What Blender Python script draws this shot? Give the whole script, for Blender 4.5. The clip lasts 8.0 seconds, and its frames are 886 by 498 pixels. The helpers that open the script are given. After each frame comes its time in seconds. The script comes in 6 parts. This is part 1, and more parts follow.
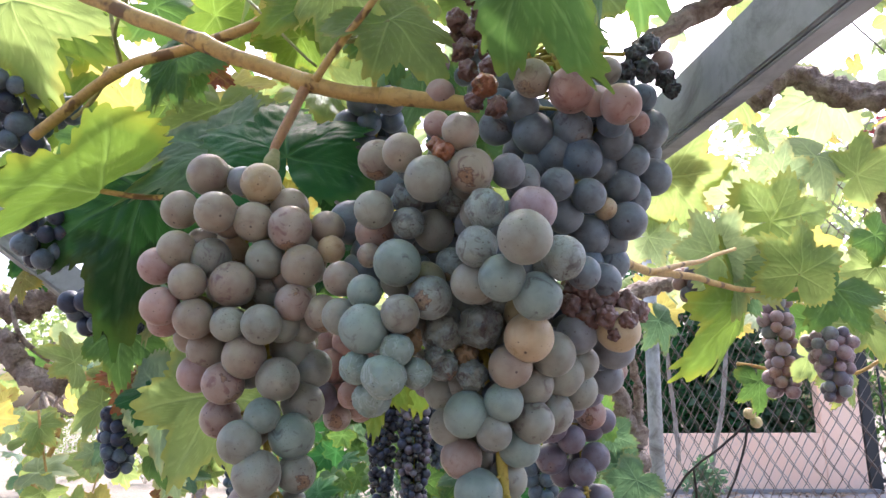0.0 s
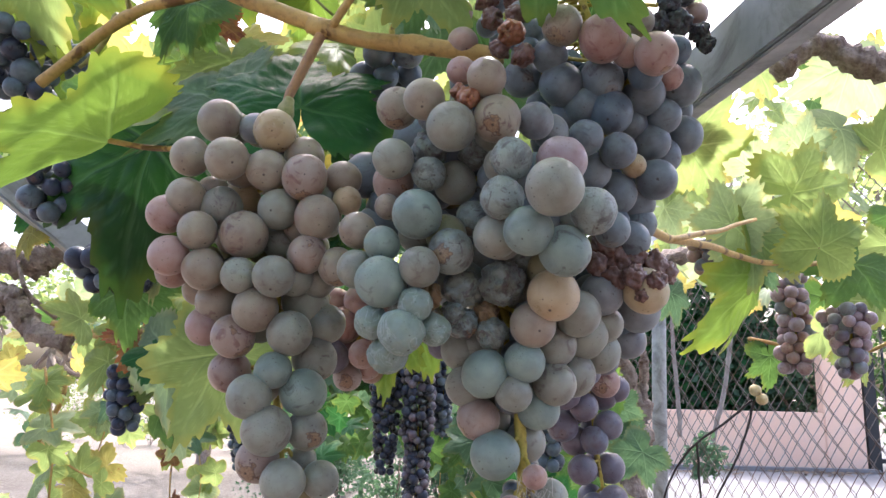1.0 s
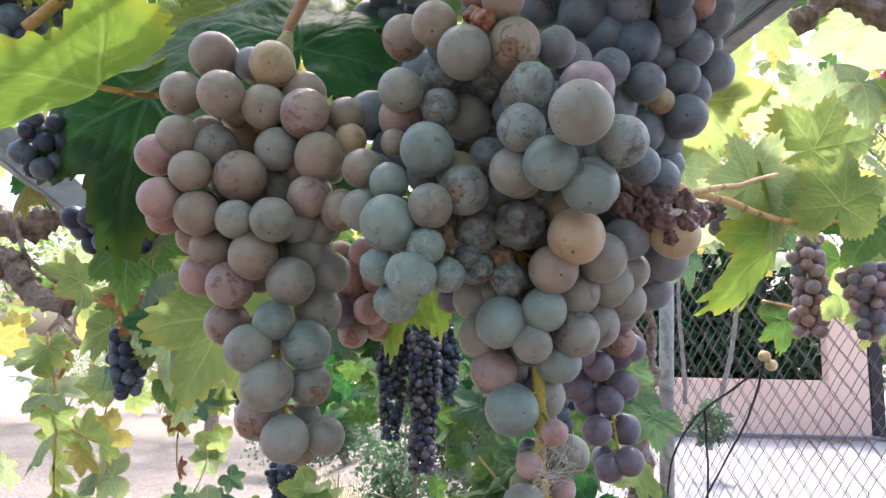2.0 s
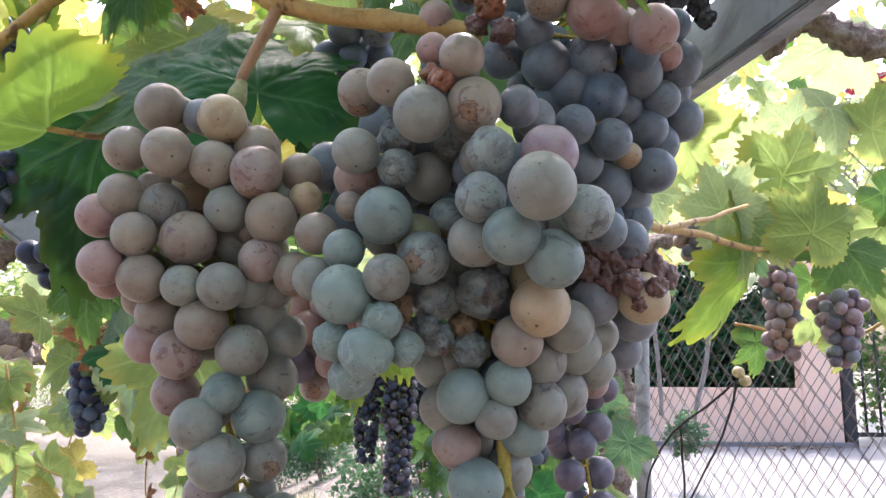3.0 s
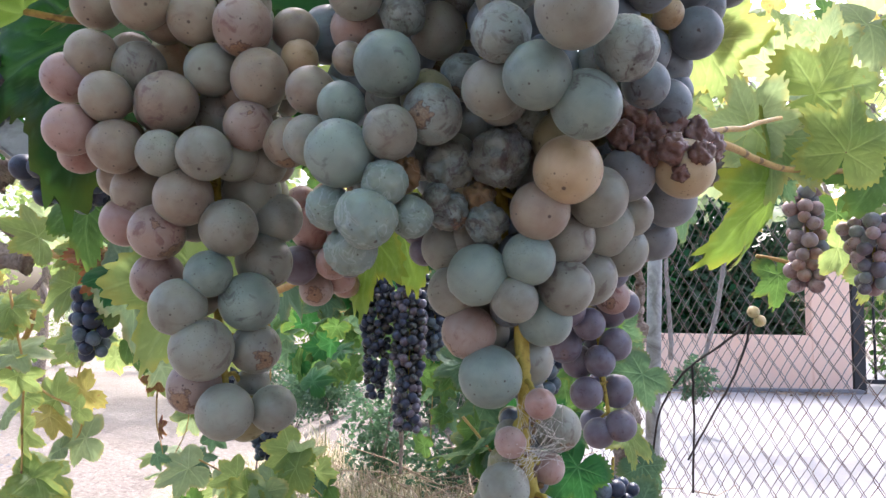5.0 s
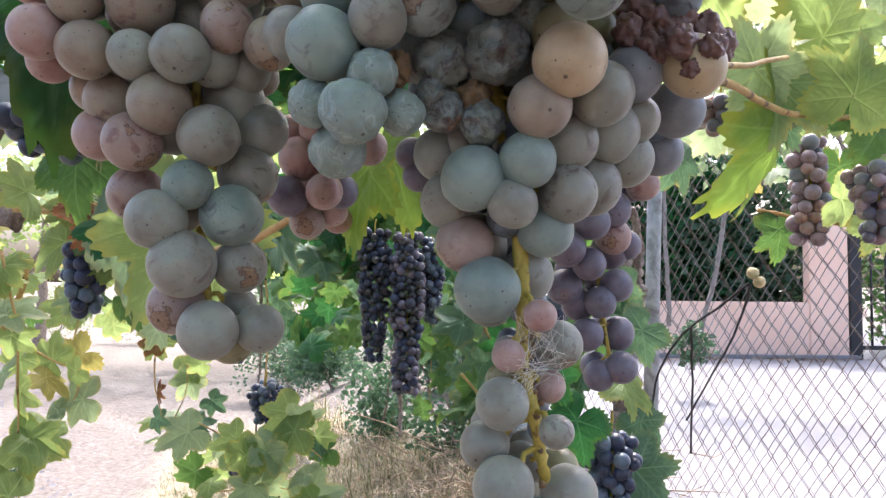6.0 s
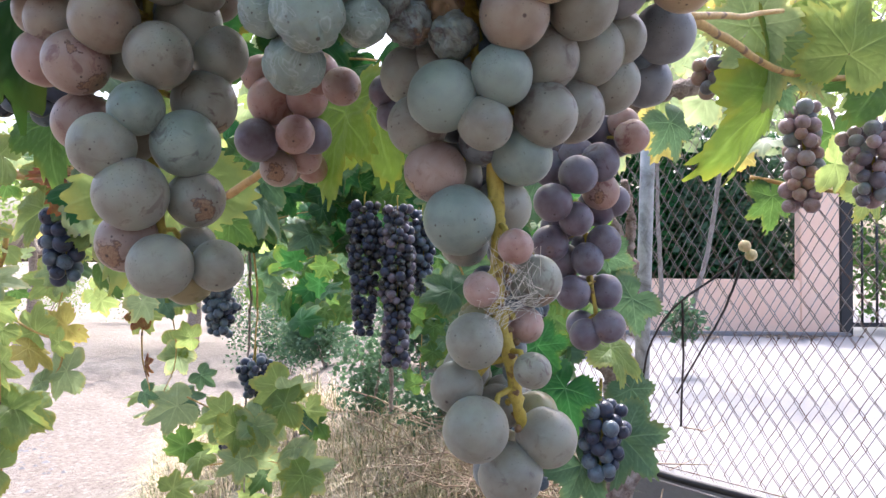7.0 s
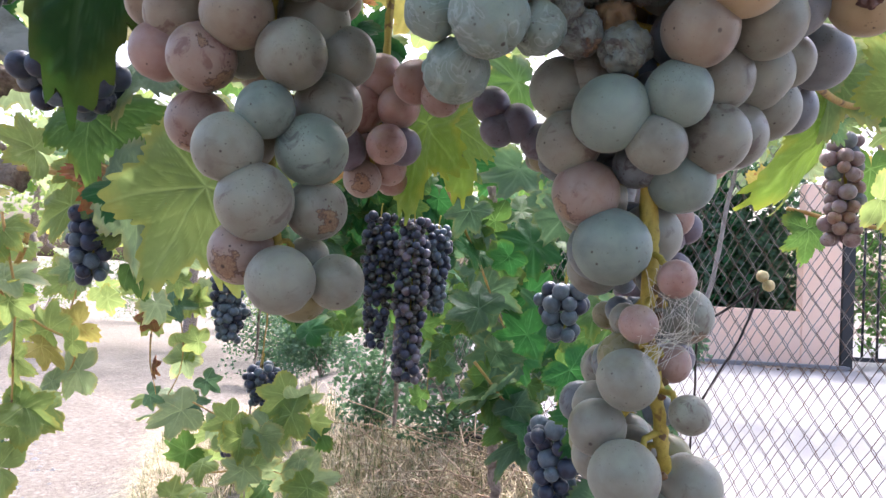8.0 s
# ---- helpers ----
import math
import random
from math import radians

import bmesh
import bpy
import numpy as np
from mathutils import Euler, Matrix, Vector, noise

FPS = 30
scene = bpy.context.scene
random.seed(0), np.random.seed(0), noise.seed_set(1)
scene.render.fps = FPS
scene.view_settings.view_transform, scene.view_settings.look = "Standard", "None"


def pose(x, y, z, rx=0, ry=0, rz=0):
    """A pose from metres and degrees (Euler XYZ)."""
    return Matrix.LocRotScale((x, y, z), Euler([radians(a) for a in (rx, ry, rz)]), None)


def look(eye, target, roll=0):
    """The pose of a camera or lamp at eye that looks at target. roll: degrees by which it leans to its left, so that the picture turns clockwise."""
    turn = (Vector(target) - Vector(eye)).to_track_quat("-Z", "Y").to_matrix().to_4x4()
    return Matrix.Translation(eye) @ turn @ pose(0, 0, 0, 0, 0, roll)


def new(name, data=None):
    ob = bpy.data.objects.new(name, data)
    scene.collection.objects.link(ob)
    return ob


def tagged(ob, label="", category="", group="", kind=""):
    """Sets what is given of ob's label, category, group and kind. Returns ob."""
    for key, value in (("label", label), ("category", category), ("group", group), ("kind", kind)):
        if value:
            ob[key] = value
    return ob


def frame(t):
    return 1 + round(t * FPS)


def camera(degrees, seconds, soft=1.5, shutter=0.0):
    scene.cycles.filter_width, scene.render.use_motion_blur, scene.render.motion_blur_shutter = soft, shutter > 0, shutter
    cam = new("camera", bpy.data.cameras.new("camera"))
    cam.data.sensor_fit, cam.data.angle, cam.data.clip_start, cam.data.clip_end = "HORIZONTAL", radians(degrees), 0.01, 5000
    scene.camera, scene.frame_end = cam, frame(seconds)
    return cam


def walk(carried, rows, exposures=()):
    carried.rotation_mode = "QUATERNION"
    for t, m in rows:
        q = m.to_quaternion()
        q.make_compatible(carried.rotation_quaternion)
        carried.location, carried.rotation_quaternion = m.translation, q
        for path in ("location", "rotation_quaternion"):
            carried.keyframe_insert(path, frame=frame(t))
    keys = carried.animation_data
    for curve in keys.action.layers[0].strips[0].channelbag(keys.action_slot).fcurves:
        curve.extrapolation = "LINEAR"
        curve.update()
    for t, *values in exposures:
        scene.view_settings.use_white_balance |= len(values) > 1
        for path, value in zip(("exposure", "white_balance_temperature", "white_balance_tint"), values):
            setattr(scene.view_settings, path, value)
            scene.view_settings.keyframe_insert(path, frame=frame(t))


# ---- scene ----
cam = camera(63.7, 8.0)
PATH = [
    (0, (0.056, 0.034, 1.536), (-0.023, 1.98, 1.99), -0.3),
    (0.5, (0.051, 0.039, 1.536), (-0.036, 1.984, 1.993), 0.8),
    (1, (0.049, 0.049, 1.531), (-0.047, 2.011, 1.908), 1.2),
    (1.5, (0.046, 0.059, 1.526), (-0.08, 2.027, 1.859), 0.9),
    (1.7, (0.045, 0.065, 1.523), (-0.08, 2.039, 1.818), 1.0),
    (2.8, (0.047, 0.086, 1.538), (0.002, 2.063, 1.839), 0.6),
    (3, (0.051, 0.084, 1.547), (0.007, 2.057, 1.871), 0.3),
    (3.5, (0.054, 0.084, 1.565), (0.019, 2.052, 1.922), -0.1),
    (4, (0.055, 0.101, 1.555), (0.021, 2.08, 1.844), 0.1),
    (4.5, (0.051, 0.113, 1.54), (-0.028, 2.098, 1.771), 0.6),
    (5, (0.05, 0.12, 1.524), (-0.023, 2.111, 1.702), 0.8),
    (5.2, (0.05, 0.124, 1.519), (-0.015, 2.117, 1.673), 0.8),
    (6.3, (0.052, 0.139, 1.5), (-0.014, 2.136, 1.583), 0.3),
    (6.5, (0.053, 0.142, 1.497), (0.001, 2.14, 1.568), 0.1),
    (7, (0.058, 0.152, 1.49), (0.009, 2.151, 1.53), 0.4),
    (7.5, (0.046, 0.161, 1.488), (-0.016, 2.159, 1.524), 1.2),
    (8, (0.016, 0.167, 1.492), (-0.029, 2.165, 1.571), 3.2),
]
walk(cam, [(t, look(eye, target, roll)) for t, eye, target, roll in PATH], [(0, 1.70, 6050, 19), (3, 1.69, 6030, 19), (8, 1.64, 5980, 19)])
SKY, SUN = 0.175, 1.65

# ---- world, sun, exposure ----
SUN_EL, SUN_AZ = radians(58), radians(12)      # azimuth clockwise from +y
world = bpy.data.worlds.new("world")
scene.world = world
world.use_nodes = True
wn = world.node_tree
sky = wn.nodes.new("ShaderNodeTexSky")
sky.sky_type, sky.sun_disc = "NISHITA", False
sky.sun_elevation, sky.sun_rotation = SUN_EL, SUN_AZ
sky.air_density, sky.dust_density, sky.ozone_density = 1.0, 7.0, 1.0
wn.links.new(sky.outputs[0], wn.nodes["Background"].inputs[0])
wn.nodes["Background"].inputs[1].default_value = SKY

sun = new("sun", bpy.data.lights.new("sun", "SUN"))
sun.data.energy, sun.data.angle, sun.data.color = SUN, radians(0.6), (1.0, 0.96, 0.90)
toward = Vector((math.sin(SUN_AZ) * math.cos(SUN_EL), math.cos(SUN_AZ) * math.cos(SUN_EL), math.sin(SUN_EL)))
sun.matrix_world = look(toward * 30, (0, 0, 0))


# ---- node helpers and materials ----
class Nodes:
    """A material's node tree with short calls."""

    def __init__(self, name, rough=0.6):
        self.mat = bpy.data.materials.new(name)
        self.mat.use_nodes = True
        self.t = self.mat.node_tree
        self.bsdf = self.t.nodes["Principled BSDF"]
        self.bsdf.inputs["Roughness"].default_value = rough
        self.out = self.t.nodes["Material Output"]

    def node(self, kind, **given):
        n = self.t.nodes.new(kind)
        for key, value in given.items():
            n.inputs[key.replace("_", " ")].default_value = value
        return n

    def link(self, a, b):
        self.t.links.new(a, b)

    def math(self, op, a, b=0.0, clamp=False):
        n = self.t.nodes.new("ShaderNodeMath")
        n.operation, n.use_clamp = op, clamp
        for slot, v in zip(n.inputs, (a, b)):
            if isinstance(v, (int, float)):
                slot.default_value = v
            else:
                self.link(v, slot)
        return n.outputs[0]

    def mix(self, f, a, b):
        n = self.t.nodes.new("ShaderNodeMix")
        n.data_type = "RGBA"
        for slot, v in ((n.inputs[0], f), (n.inputs[6], a), (n.inputs[7], b)):
            if isinstance(v, (int, float)):
                slot.default_value = v
            elif isinstance(v, tuple):
                slot.default_value = (*v, 1.0)
            else:
                self.link(v, slot)
        return n.outputs[2]

    def step(self, v, low, high, to_low=0.0, to_high=1.0):
        n = self.t.nodes.new("ShaderNodeMapRange")
        n.clamp = True
        self.link(v, n.inputs[0])
        for slot, value in zip(list(n.inputs)[1:5], (low, high, to_low, to_high)):
            slot.default_value = value
        return n.outputs[0]

    def coords(self, shift=True):
        """Object coordinates, shifted at random from object to object."""
        tc = self.t.nodes.new("ShaderNodeTexCoord").outputs["Object"]
        self.rnd = self.t.nodes.new("ShaderNodeObjectInfo").outputs["Random"]
        if not shift:
            return tc
        n = self.t.nodes.new("ShaderNodeVectorMath")
        n.operation = "MULTIPLY_ADD"
        comb = self.t.nodes.new("ShaderNodeCombineXYZ")
        for k, factor in enumerate((37.0, 91.0, 53.0)):
            self.link(self.math("MULTIPLY", self.rnd, factor), comb.inputs[k])
        self.link(tc, n.inputs[0])
        n.inputs[1].default_value = (1, 1, 1)
        self.link(comb.outputs[0], n.inputs[2])
        return n.outputs[0]

    def noise(self, at, scale, detail=3.0, rough=0.55, distortion=0.0):
        n = self.node("ShaderNodeTexNoise", Scale=scale, Detail=detail, Roughness=rough, Distortion=distortion)
        self.link(at, n.inputs["Vector"])
        return n.outputs[0]

    def cells(self, at, scale, feature="F1"):
        n = self.node("ShaderNodeTexVoronoi", Scale=scale)
        n.feature = feature
        self.link(at, n.inputs["Vector"])
        return n.outputs["Distance"]

    def bump(self, height, strength, distance):
        n = self.node("ShaderNodeBump", Strength=strength, Distance=distance)
        self.link(height, n.inputs["Height"])
        self.link(n.outputs[0], self.bsdf.inputs["Normal"])

    def color(self, c):
        if isinstance(c, tuple):
            self.bsdf.inputs["Base Color"].default_value = (*c, 1.0)
        else:
            self.link(c, self.bsdf.inputs["Base Color"])
        return self

    def thin(self, c, share):
        """Lets light through a thin leaf."""
        tr = self.t.nodes.new("ShaderNodeBsdfTranslucent")
        self.link(c, tr.inputs[0])
        m = self.t.nodes.new("ShaderNodeMixShader")
        m.inputs[0].default_value = share
        self.link(self.bsdf.outputs[0], m.inputs[1])
        self.link(tr.outputs[0], m.inputs[2])
        self.link(m.outputs[0], self.out.inputs[0])


def grape_skin(name, a, b, bloom, cover, scar=0.0, rough=0.5, mould=0.0, crust_share=1.0):
    """Grape skin from a to b under a waxy bloom, with rubbed streaks, a stylar dot, specks and brown scars."""
    s = Nodes(name, rough)
    raw = s.coords(False)
    at = s.coords()
    other = s.math("FRACT", s.math("MULTIPLY", s.rnd, 17.3))
    third = s.math("FRACT", s.math("MULTIPLY", s.rnd, 41.7))
    skin = s.mix(s.rnd, a, b)
    broad, mid, fine = s.noise(at, 0.9, 2), s.noise(at, 2.4, 4, 0.55), s.noise(at, 15.0, 4, 0.7)
    skin = s.mix(s.step(broad, 0.40, 0.66), skin, tuple(0.72 * v for v in a))
    wax = s.math("ADD", s.step(broad, 0.3, 0.68, cover + 0.20, cover - 0.22), s.step(mid, 0.3, 0.7, -0.14, 0.14))
    wax = s.math("ADD", wax, s.step(fine, 0.3, 0.7, -0.035, 0.035))
    wax = s.math("ADD", wax, s.step(other, 0.0, 1.0, -0.12, 0.12), True)
    c = s.mix(wax, skin, bloom)
    # streaks where the bloom is rubbed off, on some berries more than on others
    rub = s.step(s.noise(at, 1.2, 5, 0.62, 1.5), 0.56, 0.66)
    c = s.mix(s.math("MULTIPLY", rub, s.step(third, 0.30, 0.9, 0.12, 0.78)), c, (0.5 * a[0] + 0.01, 0.42 * a[1], 0.5 * a[2]))
    if mould:
        fuzz = s.step(s.noise(at, 1.4, 4, 0.5, 0.8), 0.44, 0.66)
        c = s.mix(s.math("MULTIPLY", fuzz, mould * 0.8), c, (0.27, 0.34, 0.33))
        crust = s.step(s.noise(at, 0.95, 6, 0.58, 2.8), 0.555, 0.615)
        c = s.mix(s.math("MULTIPLY", crust, mould * crust_share * 0.85), c, (0.075, 0.050, 0.052))
        smut = s.step(s.noise(at, 0.8, 6, 0.62, 0.4), 0.53, 0.62)
        c = s.mix(s.math("MULTIPLY", smut, mould * crust_share * 0.75), c, s.mix(s.step(fine, 0.35, 0.65), (0.045, 0.036, 0.045), (0.10, 0.085, 0.085)))
        # creases of the collapsed skin: pale on downy berries, black and cracked on rotten ones
        fold_line = s.math("ABSOLUTE", s.math("SUBTRACT", s.noise(at, 0.85, 3, 0.5, 1.2), 0.5))
        if crust_share < 0.5:
            c = s.mix(s.step(fold_line, 0.0, 0.025, 0.42, 0.0), c, (0.46, 0.53, 0.51))
        else:
            c = s.mix(s.step(fold_line, 0.003, 0.015, 0.9 * (mould - 0.45), 0.0), c, (0.028, 0.020, 0.020))
            crumbs = s.step(s.cells(at, 6.5), 0.12, 0.45, 0.7 * mould, 0.0)
            c = s.mix(s.math("MULTIPLY", crumbs, fuzz), c, (0.20, 0.225, 0.20))
    # the stylar end: a dark dot, on some berries inside a ring of rusty cork
    pole = s.t.nodes.new("ShaderNodeVectorMath")
    pole.operation = "DISTANCE"
    s.link(raw, pole.inputs[0])
    pole.inputs[1].default_value = (0, 0, -1)
    gap = pole.outputs["Value"]
    ragged = s.math("ADD", gap, s.step(s.noise(at, 2.6, 5, 0.65), 0.2, 0.8, -0.40, 0.40))
    ring = s.step(third, 0.72 - 0.35 * scar, 0.80 - 0.35 * scar)
    cork = s.math("MULTIPLY", s.step(ragged, 0.26 + 0.16 * scar, 0.31 + 0.16 * scar, 1.0, 0.0), ring)
    edge_ring = s.math("MULTIPLY", s.math("MULTIPLY", s.step(ragged, 0.22 + 0.16 * scar, 0.28 + 0.16 * scar), s.step(ragged, 0.31 + 0.16 * scar, 0.36 + 0.16 * scar, 1.0, 0.0)), ring)
    c = s.mix(s.math("MULTIPLY", cork, 0.72 if scar else 0.2), c, s.mix(s.step(fine, 0.35, 0.65), (0.20, 0.085, 0.035), (0.36, 0.23, 0.12)))
    c = s.mix(s.math("MULTIPLY", edge_ring, 0.75 if scar else 0.2), c, (0.085, 0.038, 0.028))
    c = s.mix(s.step(gap, 0.05, 0.085, 0.85, 0.0), c, (0.05, 0.03, 0.025))
    if scar:
        field = s.noise(at, 0.9, 6, 0.62, 0.5)
        low = 0.75 - scar * 0.10
        c = s.mix(s.step(field, low, low + 0.012, 0.0, 0.8), c, s.mix(s.step(fine, 0.35, 0.65), (0.18, 0.075, 0.035), (0.33, 0.19, 0.10)))
        rim = s.math("MULTIPLY", s.step(field, low - 0.014, low), s.step(field, low + 0.006, low + 0.026, 1.0, 0.0))
        c = s.mix(s.math("MULTIPLY", rim, 0.9), c, (0.07, 0.030, 0.022))
        c = s.mix(s.step(field, low + 0.075, low + 0.10, 0.0, 0.7), c, (0.10, 0.045, 0.03))
    keep = s.step(s.noise(at, 1.3, 1), 0.44, 0.54)
    for scale, size, tint, share in ((2.9, 0.13, (0.045, 0.028, 0.024), 0.85), (7.0, 0.15, (0.09, 0.06, 0.05), 0.6)):
        dots = s.step(s.cells(at, scale), size * 0.55, size, share, 0.0)
        c = s.mix(s.math("MULTIPLY", dots, keep), c, tint)
    # dust and black specks gathered round the stalk end
    crown = s.t.nodes.new("ShaderNodeVectorMath")
    crown.operation = "DISTANCE"
    s.link(raw, crown.inputs[0])
    crown.inputs[1].default_value = (0, 0, 1)
    near_top = s.step(s.math("ADD", crown.outputs["Value"], s.step(mid, 0.3, 0.7, -0.3, 0.3)), 0.55, 1.15, 1.0, 0.0)
    grit = s.math("MULTIPLY", s.step(s.cells(at, 8.5), 0.10, 0.20, 0.85, 0.0), near_top)
    c = s.mix(s.math("MULTIPLY", grit, s.step(other, 0.1, 0.6, 0.3, 1.0)), c, (0.045, 0.032, 0.028))
    s.color(c)
    s.bsdf.inputs["Subsurface Weight"].default_value = 0.22
    s.bsdf.inputs["Subsurface Radius"].default_value = (1.0, 0.5, 0.4)
    s.bsdf.inputs["Subsurface Scale"].default_value = 0.004
    s.bsdf.inputs["Specular IOR Level"].default_value = 0.45
    s.bsdf.inputs["Sheen Weight"].default_value = 0.12
    s.bsdf.inputs["Sheen Roughness"].default_value = 0.45
    s.bsdf.inputs["Sheen Tint"].default_value = (0.95, 0.95, 0.9, 1)
    s.link(s.step(wax, 0.1, 0.9, rough - 0.20, rough + 0.0), s.bsdf.inputs["Roughness"])
    s.bump(s.math("ADD", s.math("MULTIPLY", fine, 0.5), s.math("MULTIPLY", mid, 0.8)), 0.14 + (0.2 if mould < 0.8 else 0.7) * mould, 0.0006)
    return s.mat


GRAPE = {
    "rose": grape_skin("grape_rose", (0.260, 0.155, 0.122), (0.210, 0.150, 0.122), (0.362, 0.322, 0.244), 0.66, 0.35, 0.44),
    "grey": grape_skin("grape_grey", (0.210, 0.168, 0.136), (0.179, 0.173, 0.147), (0.307, 0.321, 0.267), 0.70, 0.2, 0.44),
    "teal": grape_skin("grape_teal", (0.140, 0.178, 0.170), (0.140, 0.189, 0.176), (0.261, 0.329, 0.285), 0.74, 0.0, 0.44),
    "scar": grape_skin("grape_scarred", (0.310, 0.160, 0.128), (0.260, 0.160, 0.134), (0.380, 0.320, 0.271), 0.60, 1.0, 0.44),
    "pink": grape_skin("grape_pink", (0.390, 0.170, 0.138), (0.330, 0.155, 0.133), (0.440, 0.340, 0.303), 0.60, 0.15, 0.44),
    "yellow": grape_skin("grape_yellow", (0.50, 0.35, 0.185), (0.48, 0.36, 0.19), (0.52, 0.43, 0.295), 0.46, 0.1, 0.44),
    "olive": grape_skin("grape_olive", (0.280, 0.260, 0.098), (0.240, 0.210, 0.098), (0.300, 0.285, 0.196), 0.45, 0.1, 0.44),
    "blue": grape_skin("grape_blue", (0.045, 0.055, 0.080), (0.040, 0.06, 0.088), (0.150, 0.20, 0.250), 0.66, 0.0, 0.44),
    "bluegrey": grape_skin("grape_bluegrey", (0.147, 0.121, 0.143), (0.126, 0.131, 0.155), (0.257, 0.281, 0.299), 0.70, 0.2, 0.44),
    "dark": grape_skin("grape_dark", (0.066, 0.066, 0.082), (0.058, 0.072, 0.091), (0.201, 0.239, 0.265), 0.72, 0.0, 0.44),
    "plum": grape_skin("grape_plum", (0.120, 0.065, 0.086), (0.080, 0.060, 0.092), (0.195, 0.195, 0.244), 0.60, 0.0, 0.44),
    "mould": grape_skin("grape_mouldy", (0.165, 0.160, 0.153), (0.143, 0.165, 0.159), (0.314, 0.358, 0.318), 0.68, 0.5, 0.5, 0.7),
    "black": grape_skin("grape_black", (0.010, 0.012, 0.028), (0.016, 0.018, 0.040), (0.055, 0.075, 0.13), 0.5, 0.0, 0.44),
    "frost": grape_skin("grape_downy", (0.150, 0.200, 0.169), (0.170, 0.215, 0.177), (0.265, 0.335, 0.282), 0.70, 0.0, 0.6, 0.6, 0.10),
    "crust": grape_skin("grape_rotten", (0.125, 0.115, 0.092), (0.105, 0.115, 0.095), (0.235, 0.262, 0.222), 0.52, 0.6, 0.55, 0.9),
    "mauve": grape_skin("grape_mauve", (0.29, 0.14, 0.14), (0.23, 0.13, 0.14), (0.42, 0.345, 0.375), 0.60, 0.0, 0.42),
    "husk": grape_skin("dry_husk", (0.20, 0.105, 0.040), (0.13, 0.075, 0.030), (0.24, 0.165, 0.085), 0.4, 0.0, 0.7),
    "mummy": grape_skin("grape_dried_black", (0.022, 0.018, 0.022), (0.035, 0.025, 0.030), (0.10, 0.09, 0.095), 0.18, 0.0, 0.42, 0.4),
    "raisin": grape_skin("grape_shrivelled", (0.155, 0.066, 0.046), (0.10, 0.050, 0.042), (0.235, 0.15, 0.135), 0.4, 0.3, 0.40),
    "rust": grape_skin("grape_rusty", (0.34, 0.12, 0.05), (0.25, 0.09, 0.045), (0.36, 0.20, 0.13), 0.3, 0.4, 0.34),
}


def bark(name, a, b, scale, crack, rough=0.85, spots=None):
    """Wood or bark from a to b along the local grain."""
    s = Nodes(name, rough)
    at = s.coords()
    long = s.noise(at, scale, 6, 0.65, 0.4)
    c = s.mix(s.step(long, 0.32, 0.68), a, b)
    c = s.mix(s.math("MULTIPLY", s.step(s.noise(at, scale * 5, 4), 0.5, 0.7), 0.4), c, tuple(0.45 * v for v in a))
    if spots:
        dots = s.step(s.noise(at, scale * 0.7, 3, 0.6), 0.575, 0.62)
        c = s.mix(s.math("MULTIPLY", dots, 0.8), c, spots)
    s.color(c)
    s.bump(s.math("ADD", long, s.math("MULTIPLY", s.noise(at, scale * 4, 5), 0.6)), 0.8, crack)
    return s.mat


CANE = bark("ripe_cane", (0.44, 0.27, 0.085), (0.60, 0.40, 0.135), 60, 0.0007, 0.5, (0.10, 0.04, 0.018))
RACHIS = bark("bunch_stalk", (0.40, 0.31, 0.045), (0.54, 0.42, 0.085), 160, 0.0005, 0.6, (0.17, 0.09, 0.03))
GREEN_STEM = bark("green_stem", (0.22, 0.25, 0.08), (0.34, 0.30, 0.13), 90, 0.0004, 0.55)
OLD_WOOD = bark("old_vine_bark", (0.15, 0.095, 0.070), (0.52, 0.44, 0.385), 46, 0.012)
BLACK_PIPE = Nodes("black_hose", 0.4).color((0.015, 0.015, 0.017)).mat
SILK = Nodes("spider_silk", 0.4).color((0.75, 0.72, 0.65)).mat


